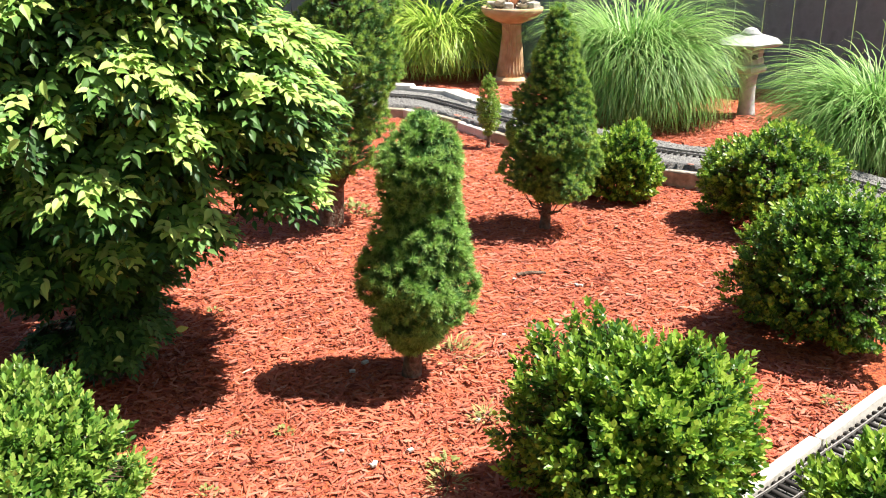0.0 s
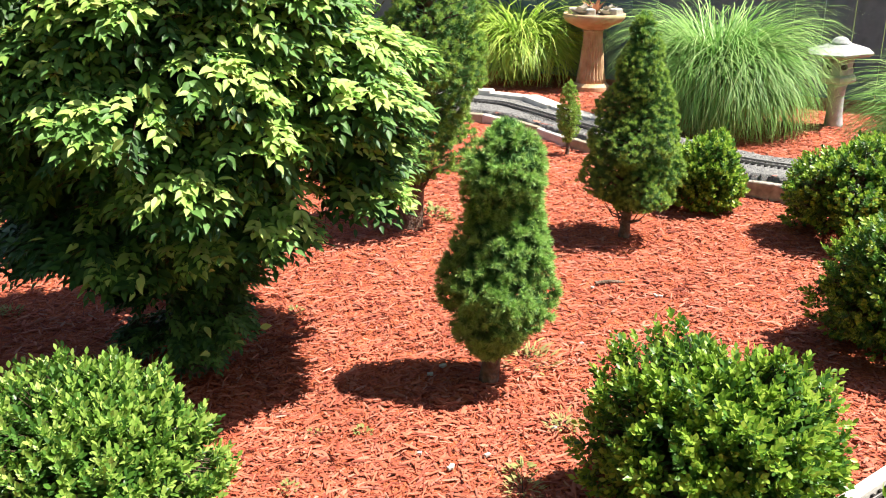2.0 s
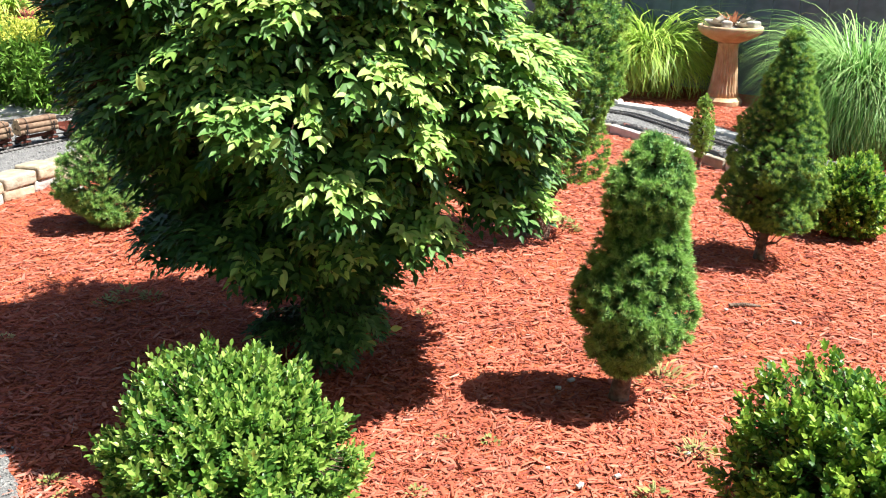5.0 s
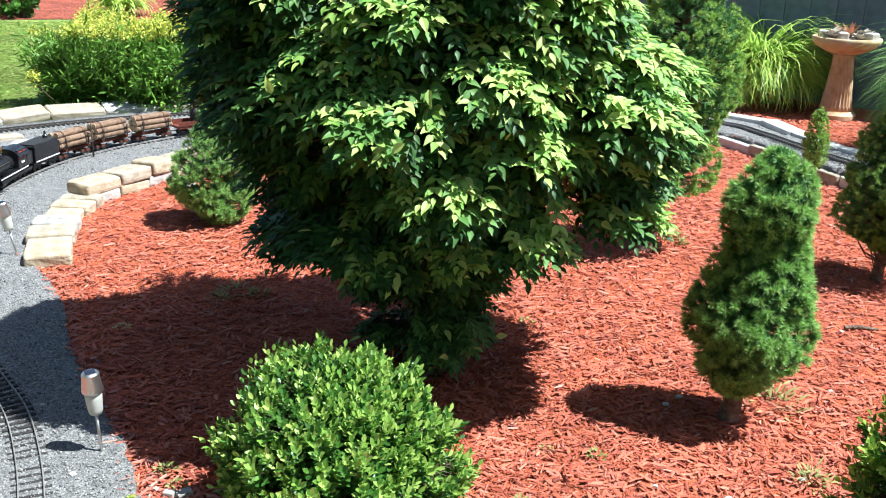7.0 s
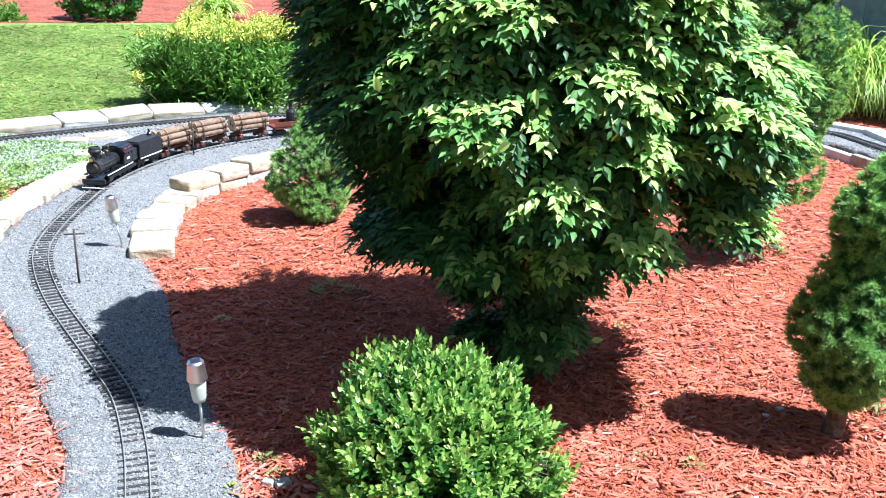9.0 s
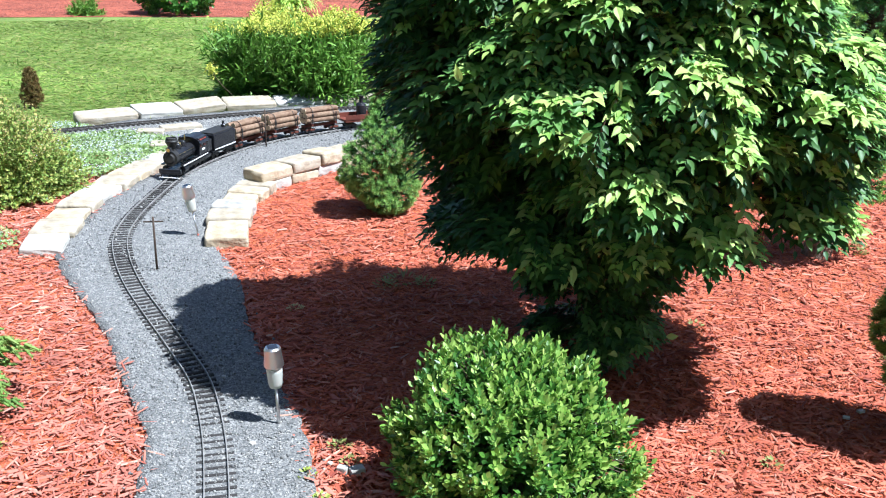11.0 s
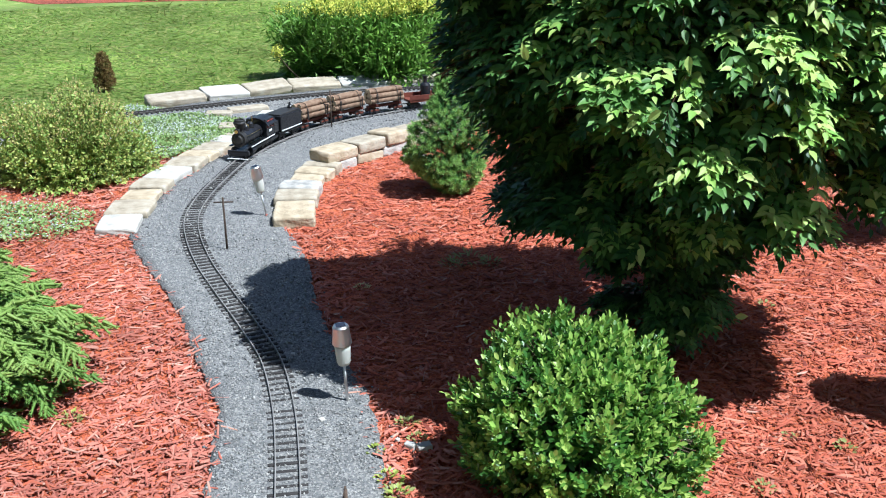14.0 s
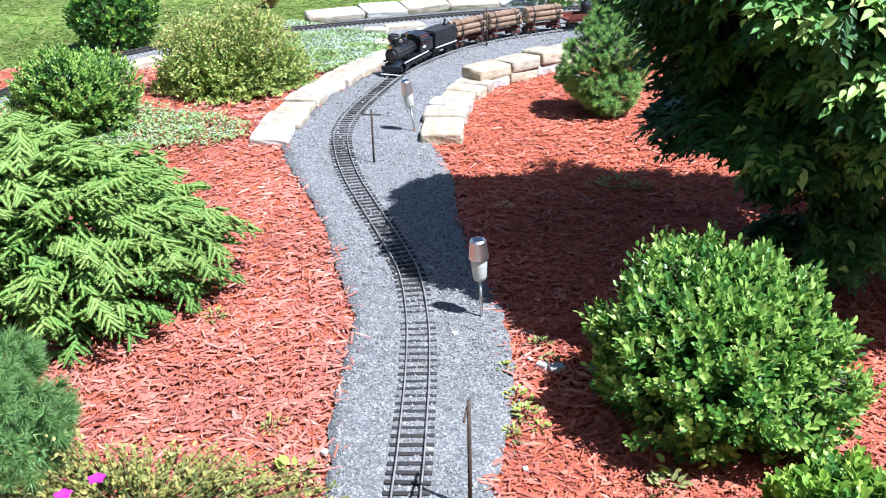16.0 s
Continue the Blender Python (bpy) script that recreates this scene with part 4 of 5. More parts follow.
def cover(name, poly, label, count, seed, flower_share=.45):
    """Low cushions of small leaves with tiny flowers, over a polygon of ground."""
    r = np.random.default_rng(seed)
    q = np.asarray(poly)
    p = r.uniform(q.min(0), q.max(0), (count * 3, 2))
    p = p[inside(poly, p + r.normal(0, .03, p.shape))][:count]
    n = len(p)
    z = .006 + .022 * np.clip(lumps(np.c_[p, 0 * p[:, 0]], 14, .5, seed) - .3, 0, 1.6) * r.random(n)
    mat_ob = thing(name, Matrix.Identity(4), label, "ground cover", "", "stuff")
    pos = np.c_[p, z]
    leaves("leaf_mass", OVAL, pos, np.c_[r.normal(0, 1, (n, 2)), r.uniform(0, .8, n)], np.c_[r.normal(0, .4, (n, 2)), np.ones(n)], .0145 * r.uniform(.6, 1.3, n), COVER_LEAF, mat_ob)
    f = pos[lumps(pos, 9, .5, seed + 3) > .75][: int(n * flower_share)] + (0, 0, .008)
    leaves("flower_mass", OVAL, f, np.c_[r.normal(0, 1, (len(f), 2)), 0 * f[:, 0]], np.c_[r.normal(0, .3, (len(f), 2)), np.ones(len(f))], .0065 * r.uniform(.7, 1.3, len(f)), PETAL_WHITE, mat_ob)


def weed(m, label, n, size, seed, mat=COVER_LEAF, shape=OVAL):
    r = np.random.default_rng(seed)
    w = thing("weed", m, label, "weed", "small weeds in the mulch")
    n *= 4
    a = r.uniform(0, 6.283, n)
    u = np.sqrt(r.random(n))
    pos = np.c_[.6 * size * u * np.cos(a), .6 * size * u * np.sin(a), size * .75 * r.random(n) * (1.1 - u)]
    for k in range(4):
        sticks("stem", [(0, 0, -.005)], [tuple(pos[k] * (1, 1, 1.2))], .001, .0006, TWIG, w, sides=4)
    way, up, big = np.c_[np.cos(a), np.sin(a), r.uniform(.1, .9, n)], np.c_[r.normal(0, .3, (n, 2)), np.ones(n)], size * r.uniform(.2, .4, n)
    for k in range(n):
        leaves("leaf", shape, pos[k:k + 1], way[k:k + 1], up[k:k + 1], big[k:k + 1], mat, w)


def stone_mesh(name, size, seed, rough=.014, material=STONE_PALE, cut=2):
    """A hand-cut stone: bevelled block with uneven faces and chipped corners."""
    r = np.random.default_rng(seed)
    bm = bmesh.new()
    bmesh.ops.create_cube(bm, size=1)
    bmesh.ops.subdivide_edges(bm, edges=bm.edges[:], cuts=cut, use_grid_fill=True)
    for v in bm.verts:
        v.co.x *= 1 + .04 * r.uniform(-1, 1) if abs(v.co.x) > .49 else 1
        v.co += Vector(r.uniform(-1, 1, 3)) * rough * (.5 if abs(v.co.z) > .49 else .9)
        corner = sum(abs(c) > .42 for c in v.co)
        if corner >= 2:
            v.co *= .985 if corner == 2 else .965
        v.co = Vector((v.co.x * size[0], v.co.y * size[1], v.co.z * size[2] + size[2] / 2))
    me = bpy.data.meshes.new(name)
    bm.to_mesh(me)
    bm.free()
    me.materials.append(material)
    return me


def stone(name, m, size, seed, material, label, group, category="stone"):
    ob = new(name, stone_mesh(name, size, seed, material=material))
    ob.matrix_basis = m
    bev = ob.modifiers.new("worn", "BEVEL")
    bev.width, bev.segments, bev.limit_method, bev.angle_limit = min(size) * .16, 3, "ANGLE", radians(30)
    return tagged(ob, label, category, group)


def stone_row(line, length, width, height, z, mats, label, group, seed, tilt=0.0, gap=.004, name="edging_stone"):
    """Stones laid end to end along a line."""
    r = np.random.default_rng(seed)
    pts = smooth_line(line, .01)
    i, k = 0, 0
    while i < len(pts) - 4:
        L = length * r.uniform(.75, 1.25)
        j = min(len(pts) - 1, i + int(L / .01))
        a, b = pts[i], pts[j]
        d = b - a
        if np.linalg.norm(d) > length * .4:
            yaw = math.degrees(math.atan2(d[1], d[0])) + r.normal(0, 2)
            m = pose((a[0] + b[0]) / 2, (a[1] + b[1]) / 2, z, r.normal(0, 1.5) + tilt, r.normal(0, 1.5), yaw)
            stone(name, m, (np.linalg.norm(d) - gap, width * r.uniform(.85, 1.15), height * r.uniform(.85, 1.15)), seed * 50 + k, mats[k % len(mats)], label, group)
        i, k = j, k + 1


# ---- the rest of the planting ----
nest_spruce("nest_spruce", (-2.06, .935, 0), "low spreading spruce with soft green drooping fronds", .39, .345, 230, 61, needle=.0105, mat=NEST_SHADE, mat2=NEST_TOP, needles=120)
spruce("mugo_pine", (-1.60, .50, 0), "dark green mugo pine with brush-like needles", [(.01, .1), (.05, .15), (.11, .15), (.17, .11), (.215, .03)], 330, needles=46, length=.026, shoot=.055,
       young=NEEDLE_BLUE, old=NEEDLE_BLUE, seed=62, uneven=.1)
flowering_shrub("olive_shrub", (-3.27, 2.33, 0), "loose olive-green shrub with tawny seed heads", (.34, .32, .34), 2500, .0155, OLIVE_LEAF, 6, SEED, .0075, 63, .5, leaf_shape=OVAL, spray=17, white=PETAL_WHITE)
flowering_shrub("golden_shrub", (-3.57, 4.78, -.02), "leafy shrub topped with bright yellow flower heads", (.6, .4, .56), 2600, .06, GOLD_LEAF, 46, PETAL_YELLOW, .017, 64, .74, spray=11, boxy=.62)
flowering_shrub("garden_pink", (-1.31, .585, 0, 0, 0, 33), "low loose perennial with wiry stems, ochre buds and pods", (.36, .15, .09), 480, .0105, PINK_LEAF, 2, POD, .009, 65, .3, "flower", OVAL, 8)
stalk = thing("yellow_flower", (-3.84, 4.3, -.03), "single bright yellow flower plume leaning from the shrub", "flower")
sticks("stem", [(.12, .12, 0), (.04, .04, .12)], [(.04, .04, .12), (0, 0, .2)], .003, .002, TWIG, stalk, sides=5)
rf = np.random.default_rng(91)
leaves("flower_head", OVAL, rf.normal(0, .02, (150, 3)) + (0, 0, .205), rf.normal(size=(150, 3)), rf.normal(0, .5, (150, 3)) + (0, 0, 1), .015 * rf.uniform(.6, 1.2, 150), PETAL_YELLOW, stalk)["kind"] = "stuff"
for k, (x, y, z) in enumerate([(-1.321, 0.528, .085), (-1.326, 0.477, .085)]):
    flower = thing("magenta_flower", (x, y, 0), "open magenta flower on a thin stem", "flower", "magenta flowers")
    sticks("stem", [(0, 0, 0)], [(0, 0, z)], .0012, .0008, TWIG, flower, sides=4)
    for a in range(5):
        leaves("petal", SPOON, np.array([(0, 0, z)]), np.array([(math.cos(a * 1.257), math.sin(a * 1.257), .25)]), np.array([(0, 0, 1.0)]), np.array([(.024, .015, .03)]), PETAL_PINK, flower)
spruce("dwarf_conifer", (-4.64, 3.71, -.03), "tiny bronze dwarf conifer in the lawn", [(.02, .04), (.07, .058), (.14, .045), (.21, .03), (.235, .006)], 420, needles=26, length=.014, share=.7, trunk=.006, young=NEEDLE_RUST, old=NEEDLE_RUST, seed=66)
cover("white_cover", [(-4.1, 3.4), (-3.7, 3.36), (-3.42, 3.4), (-3.2, 3.22), (-3.1, 3.0), (-3.06, 2.72), (-3.2, 2.58), (-3.5, 2.75), (-3.8, 2.95)], "low mat of tiny pale blue-white flowers", 15000, 71, .3)
cover("white_cover", [(-2.66, 1.86), (-2.8, 2.02), (-3.05, 1.95), (-3.4, 1.85), (-3.75, 1.75), (-3.65, 1.4), (-3.2, 1.25), (-2.9, 1.5)], "low mat of tiny white flowers by the kerb stones", 8500, 72, .16)
boxwood("far_shrub", (-7.85, 8.6, -.03), "dark rounded shrub in the far mulch strip", (.42, .4, .34), .02, 300, leaf=.05, seed=73, fresh=.1, group="")
grass_clump("far_grass", (-6.9, 9.4, -.03), "green grass clump in the far mulch strip", 260, .6, .5, .014, STRAP, 74)
flowering_shrub("far_plant", (-8.6, 7.9, -.03), "small leafy plant in the far mulch strip", (.22, .2, .2), 200, .06, GOLD_LEAF, 1, SEED, .01, 75, .9)
for k, (x, y, s) in enumerate([(-.324, 1.718, .03), (-.426, 1.705, .022), (.1, 1.772, .04), (.009, 1.586, .05), (-.43, 1.493, .03), (-.314, 3.267, .07), (-.27, 3.22, .05), (.03, 2.116, .035), (.854, 1.845, .035),
                              (-.615, 2.343, .035), (-1.719, 1.039, .03), (-1.317, .845, .028), (-.994, 1.151, .04), (-.974, 1.082, .03), (-1.113, 1.37, .035), (-1.164, .78, .03), (-.698, 1.12, .05),
                              (.88, 1.80, .03), (-1.06, 1.33, .03), (-.05, 2.3, .02), (-.14, 2.35, .03)]):
    weed((x, y, 0, 0, 0, k * 50), "small light green weed sprig in the mulch", 7 if s < .045 else 10, s, 100 + k, DULL_LEAF)
for x, y, s, k in [(-1.443, 2.245, .075, 1), (-1.48, 2.2, .05, 2), (-1.38, 2.26, .05, 3)]:
    weed((x, y, 0, 0, 0, k * 70), "dry grey-green tuft in the shaded mulch", 16, s, 130 + k, DULL_LEAF, LANCE)
weed((-1.605, 1.926, 0), "flat patch of yellowish moss", 10, .03, 140, SEED)

# small weeds, dry tufts and pale pebbles along the path
for k, (x, y) in enumerate([(-0.994, 1.151), (-1.037, 1.186), (-0.979, 1.089), (-0.948, 1.133), (-1.109, 1.373), (-1.110, 1.251)]):
    weed((x, y, 0, 0, 0, k * 40), "spreading light green weed at the gravel edge", 7, .036 if k < 2 else .026, 150 + k, WEED_LEAF)
for k, (x, y) in enumerate([(-0.698, 1.164), (-1.161, 0.777)]):
    weed((x, y, 0, 0, 0, k * 90), "broad-leaved green seedling in the mulch", 2, .075, 160 + k, WEED_LEAF)
for k, (x, y) in enumerate([(-1.725, 1.044), (-1.321, 0.849)]):
    weed((x, y, 0, 0, 0, k * 90), "upright green sprig in the faded mulch", 6, .045, 164 + k, WEED_LEAF, LANCE)
for k, (x, y) in enumerate([(0.026, 2.075), (0.010, 1.522), (0.095, 1.767)]):
    weed((x, y, 0, 0, 0, k * 60), "tuft of dry yellow-green grass in the mulch", 14, .1 if k == 0 else .06, 170 + k, DRY_GRASS, LANCE)
for k, (x, y) in enumerate([(-0.197, 1.638), (-0.132, 1.589), (0.076, 1.760), (0.388, 2.538), (0.212, 2.583), (0.299, 2.255), (-0.061, 1.643), (-0.129, 1.594), (0.158, 2.192), (0.401, 2.532), (-0.208, 1.990), (-0.182, 2.037), (-1.093, 1.306), (-1.510, 1.502), (-1.269, 1.294), (-1.058, 0.966), (-0.903, 1.022), (-1.190, 0.854)]):
    stone("pale_pebble", pose(x, y, .002, 0, 0, k * 37), (.009 + .0025 * (k % 4), .008 + .0015 * (k % 3), .006), 960 + k, STONE_WHITE, "small whitish stone lying on the mulch", "pale stones in the mulch")
fallen = thing("fallen_twig", (0.266, 2.625, .006, 0, 0, 12), "dark brown broken twig lying on the mulch", "twig")
sticks("twig", [(-.045, 0, 0), (0, .004, .002)], [(0, .004, .002), (.045, -.002, 0)], [.006, .0065], [.0065, .004], BARK, fallen, sides=7)

# lawn blades
def lawn_grass():
    r = np.random.default_rng(81)
    n = 90000
    d = 3.9 + 7 * r.random(n) ** 1.3
    a = r.uniform(.42, 1.2, n)
    p = np.c_[-.2 - d * np.sin(a), d * np.cos(a)]
    p = p[~inside(MULCH_POLY, p)]
    p = p[~inside(back, p)]
    n = len(p)
    h = (.018 + .022 * r.random(n)) * (1 + .1 * np.hypot(p[:, 0], p[:, 1]))
    size = np.c_[.009 * (1 + .12 * np.hypot(p[:, 0], p[:, 1])), h, np.ones(n)]
    v, f = spread(*SPIKE, np.c_[p, np.full(n, -.0275)], frames_of(np.c_[r.normal(0, .9, (n, 2)), .08 * np.ones(n)], np.c_[r.normal(0, .2, (n, 2)), .95 * np.ones(n)]), size)
    tagged(bulk("lawn_grass", v, f, GRASS), "short mown blades of lawn grass", "grass", "", "stuff")


lawn_grass()

# ---- stones ----
PALE = [STONE_WHITE, STONE_PALE, STONE_TAN, STONE_PALE]
stone_row([(-2.55, 1.90), (-2.69, 2.10), (-2.83, 2.33), (-2.91, 2.53), (-2.99, 2.75), (-3.05, 2.95), (-3.09, 3.14)], .15, .14, .04, -.014, PALE, "flat pale cut stone edging the gravel", "kerb stones along the gravel", 1)
stone_row([(-2.09, 2.24), (-2.19, 2.37), (-2.30, 2.53), (-2.38, 2.70), (-2.43, 2.87)], .125, .135, .05, -.012, [STONE_TAN, STONE_TAN, STONE_PALE, STONE_GREY], "tan cut block of the low retaining wall", "blocks of the low wall", 2, name="wall_block")
stone_row([(-2.43, 2.88), (-2.42, 3.05), (-2.39, 3.25), (-2.36, 3.5), (-2.30, 3.8)], .17, .12, .047, -.012, [STONE_GREY, STONE_TAN], "grey lower block of the low retaining wall", "blocks of the low wall", 3, name="wall_block")
stone_row([(-2.445, 2.84), (-2.42, 3.05), (-2.39, 3.25), (-2.36, 3.5), (-2.30, 3.8)], .15, .11, .05, .032, [STONE_TAN, STONE_PALE], "large tan block topping the low wall", "blocks of the low wall", 4, name="wall_block")
stone_row([(-4.0, 3.42), (-3.9, 3.64), (-3.79, 3.93), (-3.62, 4.2), (-3.33, 4.52), (-3.0, 4.72), (-2.6, 5.05)], .27, .15, .05, -.004, [STONE_PALE, STONE_WHITE, STONE_PALE], "pale slab edging the outer track", "slabs along the outer track", 5, tilt=9)
stone_row([(-3.62, 1.62), (-3.72, 1.8), (-3.86, 2.2), (-3.84, 2.6)], .2, .09, .04, -.01, [STONE_WHITE, STONE_PALE], "pale kerb stone beside the outer track", "kerb stones of the outer track", 6)
stone_row([(-.5, 5.62), (-.195, 5.50), (.08, 5.30), (.2, 5.06), (.36, 4.82), (.6, 4.5)], .34, .09, .04, .04, [CONCRETE], "whitish kerb stone behind the far track", "kerb stones of the far track", 7, gap=.001)
stone_row([(-.4, 5.03), (-.195, 4.98), (.05, 4.71), (.16, 4.53), (.28, 4.38), (.45, 4.17)], .24, .04, .058, -.012, [STONE_PALE, CONCRETE], "grey kerb stone in front of the far track", "front kerb of the far track", 8)
stone_row([(.62, 3.93), (.85, 3.67), (1.05, 3.54), (1.3, 3.32), (1.46, 3.0)], .26, .05, .088, -.012, [TIMBER], "weathered grey-brown edging timber under the raised track", "edging of the raised track", 9, name="edging_timber")
stone_row([(.25, 1.21), (.5, 1.44), (.63, 1.55), (.76, 1.665), (.915, 1.80), (1.2, 2.08), (1.36, 2.3)], .3, .024, .036, -.012, [CONCRETE], "white concrete edging beside the front track", "concrete edging", 10, gap=.002, name="concrete_edging")
stone("flat_stone", pose(-3.19, 3.555, -.004, 0, 0, 24), (.30, .21, .02), 901, STONE_WHITE, "large flat pale paving stone on the gravel", "", "stone")
for k, (x, y, sx, sy, rz) in enumerate([(-3.45, 3.58, .2, .09, 60), (-3.23, 3.25, .17, .1, 40), (-3.07, 3.27, .13, .1, 20), (-3.5, 3.42, .13, .08, 35), (-2.2, 3.17, .09, .06, 10), (-1.034, 1.31, .03, .02, 50), (-1.06, 1.30, .022, .016, 10)]):
    stone("loose_stone", pose(x, y, -.004, 0, 0, rz), (sx, sy, .03 if sx > .05 else .016), 910 + k, STONE_PALE if k < 4 else STONE_GREY, "loose flat stone lying on the ground", "loose stones")

# ---- tracks ----
INNER = [(-.62, -.55), (-.63, -.1), (-.70, .33), (-.86, .65), (-1.017, .865), (-1.11, .985), (-1.2375, 1.143), (-1.371, 1.295), (-1.53, 1.447), (-1.70, 1.566), (-1.904, 1.70), (-2.10, 1.833), (-2.29, 1.985),
         (-2.444, 2.1375), (-2.575, 2.33), (-2.70, 2.572), (-2.818, 2.838), (-2.888, 3.09), (-2.917, 3.355), (-2.888, 3.615), (-2.828, 3.81), (-2.708, 4.03), (-2.3, 4.55), (-1.6, 5.1),
         (-.85, 5.4), (-.2, 5.24), (.0, 5.05), (.16, 4.8), (.29, 4.58), (.6, 4.17), (.93, 3.83), (1.13, 3.70), (1.45, 3.45), (1.68, 2.95), (1.55, 2.33), (1.2, 1.99), (.874, 1.70), (.757, 1.60),
         (.607, 1.47), (.4, 1.30), (.26, 1.08), (.25, .7), (.37, .2), (.48, -.55)]
OUTER = [(-3.70, 1.3), (-3.80, 1.6), (-3.93, 1.87), (-4.03, 2.2), (-4.02, 2.6), (-3.93, 2.95), (-3.75, 3.28), (-3.63, 3.49), (-3.49, 3.73), (-3.33, 3.98), (-3.14, 4.22), (-2.92, 4.43), (-2.3, 4.9), (-1.6, 5.42), (-.85, 5.6), (-.15, 5.42), (.14, 5.12)]


def line_frames(line, step):
    p = smooth_line(line, step)
    d = unit(np.gradient(p, axis=0))
    return p, d, np.c_[-d[:, 1], d[:, 0]]


def strip(name, p, z, side, profile, material, parent, label=""):
    """A bar of the given (across, up) profile swept along the line p."""
    k = len(profile)
    v = np.stack([np.c_[p + side * a, z + b] for a, b in profile], 1)
    f = [(i * k + j, (i + 1) * k + j, (i + 1) * k + (j + 1) % k, i * k + (j + 1) % k) for i in range(len(p) - 1) for j in range(k)]
    return bulk(name, v.reshape(-1, 3), f, material, parent, label)


def track(name, line, base, label, separate, skip=0, rail=RAIL):
    """Two rails on cross ties; base gives the height under the ties."""
    tr = thing(name, Matrix.Identity(4), label, "railway track", "", "structure")
    p, d, s = line_frames(line, .025)
    z = base(p)
    z = np.convolve(np.r_[z[:1].repeat(8), z, z[-1:].repeat(8)], np.ones(17) / 17, "valid")
    head = [(-.0022, .004), (.0022, .004), (.0008, .0065), (.0008, .0085), (.0013, .0092), (.0013, .0112), (-.0013, .0112), (-.0013, .0092), (-.0008, .0085), (-.0008, .0065)]
    for off in (-.0225, .0225):
        strip("rail", p, z, s, [(a + off, b) for a, b in head], rail, tr)
    r = np.random.default_rng(len(p))
    me = bpy.data.meshes.new("tie")
    bm = box_bm(.009, .074, .006, .0008, (0, 0, .003))
    bm.to_mesh(me)
    bm.free()
    me.materials.append(TIE)
    yaw = np.arctan2(d[:, 1], d[:, 0])
    rest = []
    for i in range(len(p)):
        m = Matrix.Translation((p[i, 0], p[i, 1], z[i] + r.normal(0, .0005))) @ pose(0, 0, 0, 0, 0, math.degrees(yaw[i]) + r.normal(0, 1.0))
        if skip <= i < skip + separate:
            o = new("tie", me)
            o.parent, o.matrix_basis = tr, m
        else:
            rest.append(m)
    if rest:
        c = np.array([(x, y, q) for x in (-.0045, .0045) for y in (-.037, .037) for q in (0, .006)])
        v = np.concatenate([c @ np.array(m.to_3x3()).T + np.array(m.translation) for m in rest])
        f = np.array([(0, 1, 3, 2), (4, 6, 7, 5), (0, 4, 5, 1), (2, 3, 7, 6), (1, 5, 7, 3)])
        tagged(bulk("tie_rest", v, (f[None] + np.arange(len(rest))[:, None, None] * 8).reshape(-1, 4), TIE, tr), kind="stuff")
    return tr


track("inner_track", INNER, lambda p: bed_height(p) - .0037 + .007 * (p[:, 1] > 3.3) * (p[:, 0] > -.9) + .009 * ((p[:, 0] > 0) & (p[:, 1] < 2.2)) + (.0024 * np.clip((1.06 - p[:, 1]) / .06, 0, 1) - .0034 * np.exp(-((p[:, 1] - 1.2) / .12) ** 2)) * (p[:, 0] < 0), "model railway track with steel rails on dark ties", 240, 40)
outer_line, _, outer_side = line_frames(OUTER, .03)
tagged(strip("roadbed", outer_line, .0 * outer_line[:, 0], outer_side, [(-.06, -.02), (-.05, .024), (.05, .024), (.06, -.02)], GRAVEL_BED, None), "raised grey roadbed of the outer track", "roadbed", "", "structure")
track("outer_track", OUTER, lambda p: np.full(len(p), .025), "weathered model railway track on the raised outer bed", 0, rail=RAIL_DARK)

# ---- fence ----
fence = thing("fence", (-1.6, 7.55, -.03, 0, 0, -25.0), "tall board fence painted slate grey", "fence", "", "structure")
board = box_bm(.168, .018, 1.75, .003, (.083, 0, .875))
first = part("board", board, FENCE_PAINT, fence)
rb = np.random.default_rng(5)
for k in range(1, 40):
    o = first.copy()
    scene.collection.objects.link(o)
    o.parent = fence
    o.matrix_basis = pose(k * .1705, rb.normal(0, .002), rb.normal(0, .006))
for z in (.25, .95, 1.6):
    part("fence_rail", box_bm(6.85, .035, .07, .004, (3.42, .03, z)), FENCE_PAINT, fence)


# ---- garden ornaments ----
def birdbath(m):
    b = thing("birdbath", m, "fluted terracotta-coloured birdbath planted with succulents", "birdbath")
    part("base", lathe_bm([(.118, 0), (.118, .025), (.108, .035), (.10, .045)], 40), TERRACOTTA, b, smooth=False)
    rows = [(.096, .045), (.09, .08), (.08, .15), (.07, .23), (.062, .31), (.06, .36), (.066, .375)]
    part("pedestal", lathe_bm(rows, 96, 24, .17, range(1, 6)), TERRACOTTA, b, smooth=True)
    part("bowl", lathe_bm([(.066, .375), (.11, .39), (.16, .415), (.188, .44), (.194, .455), (.194, .47), (.185, .475), (.172, .462), (.12, .45), (.02, .447)], 56), TERRACOTTA, b, smooth=True)
    part("soil", lathe_bm([(.172, .452), (.17, .458), (.05, .463)], 32), GRAVEL_BED, b)


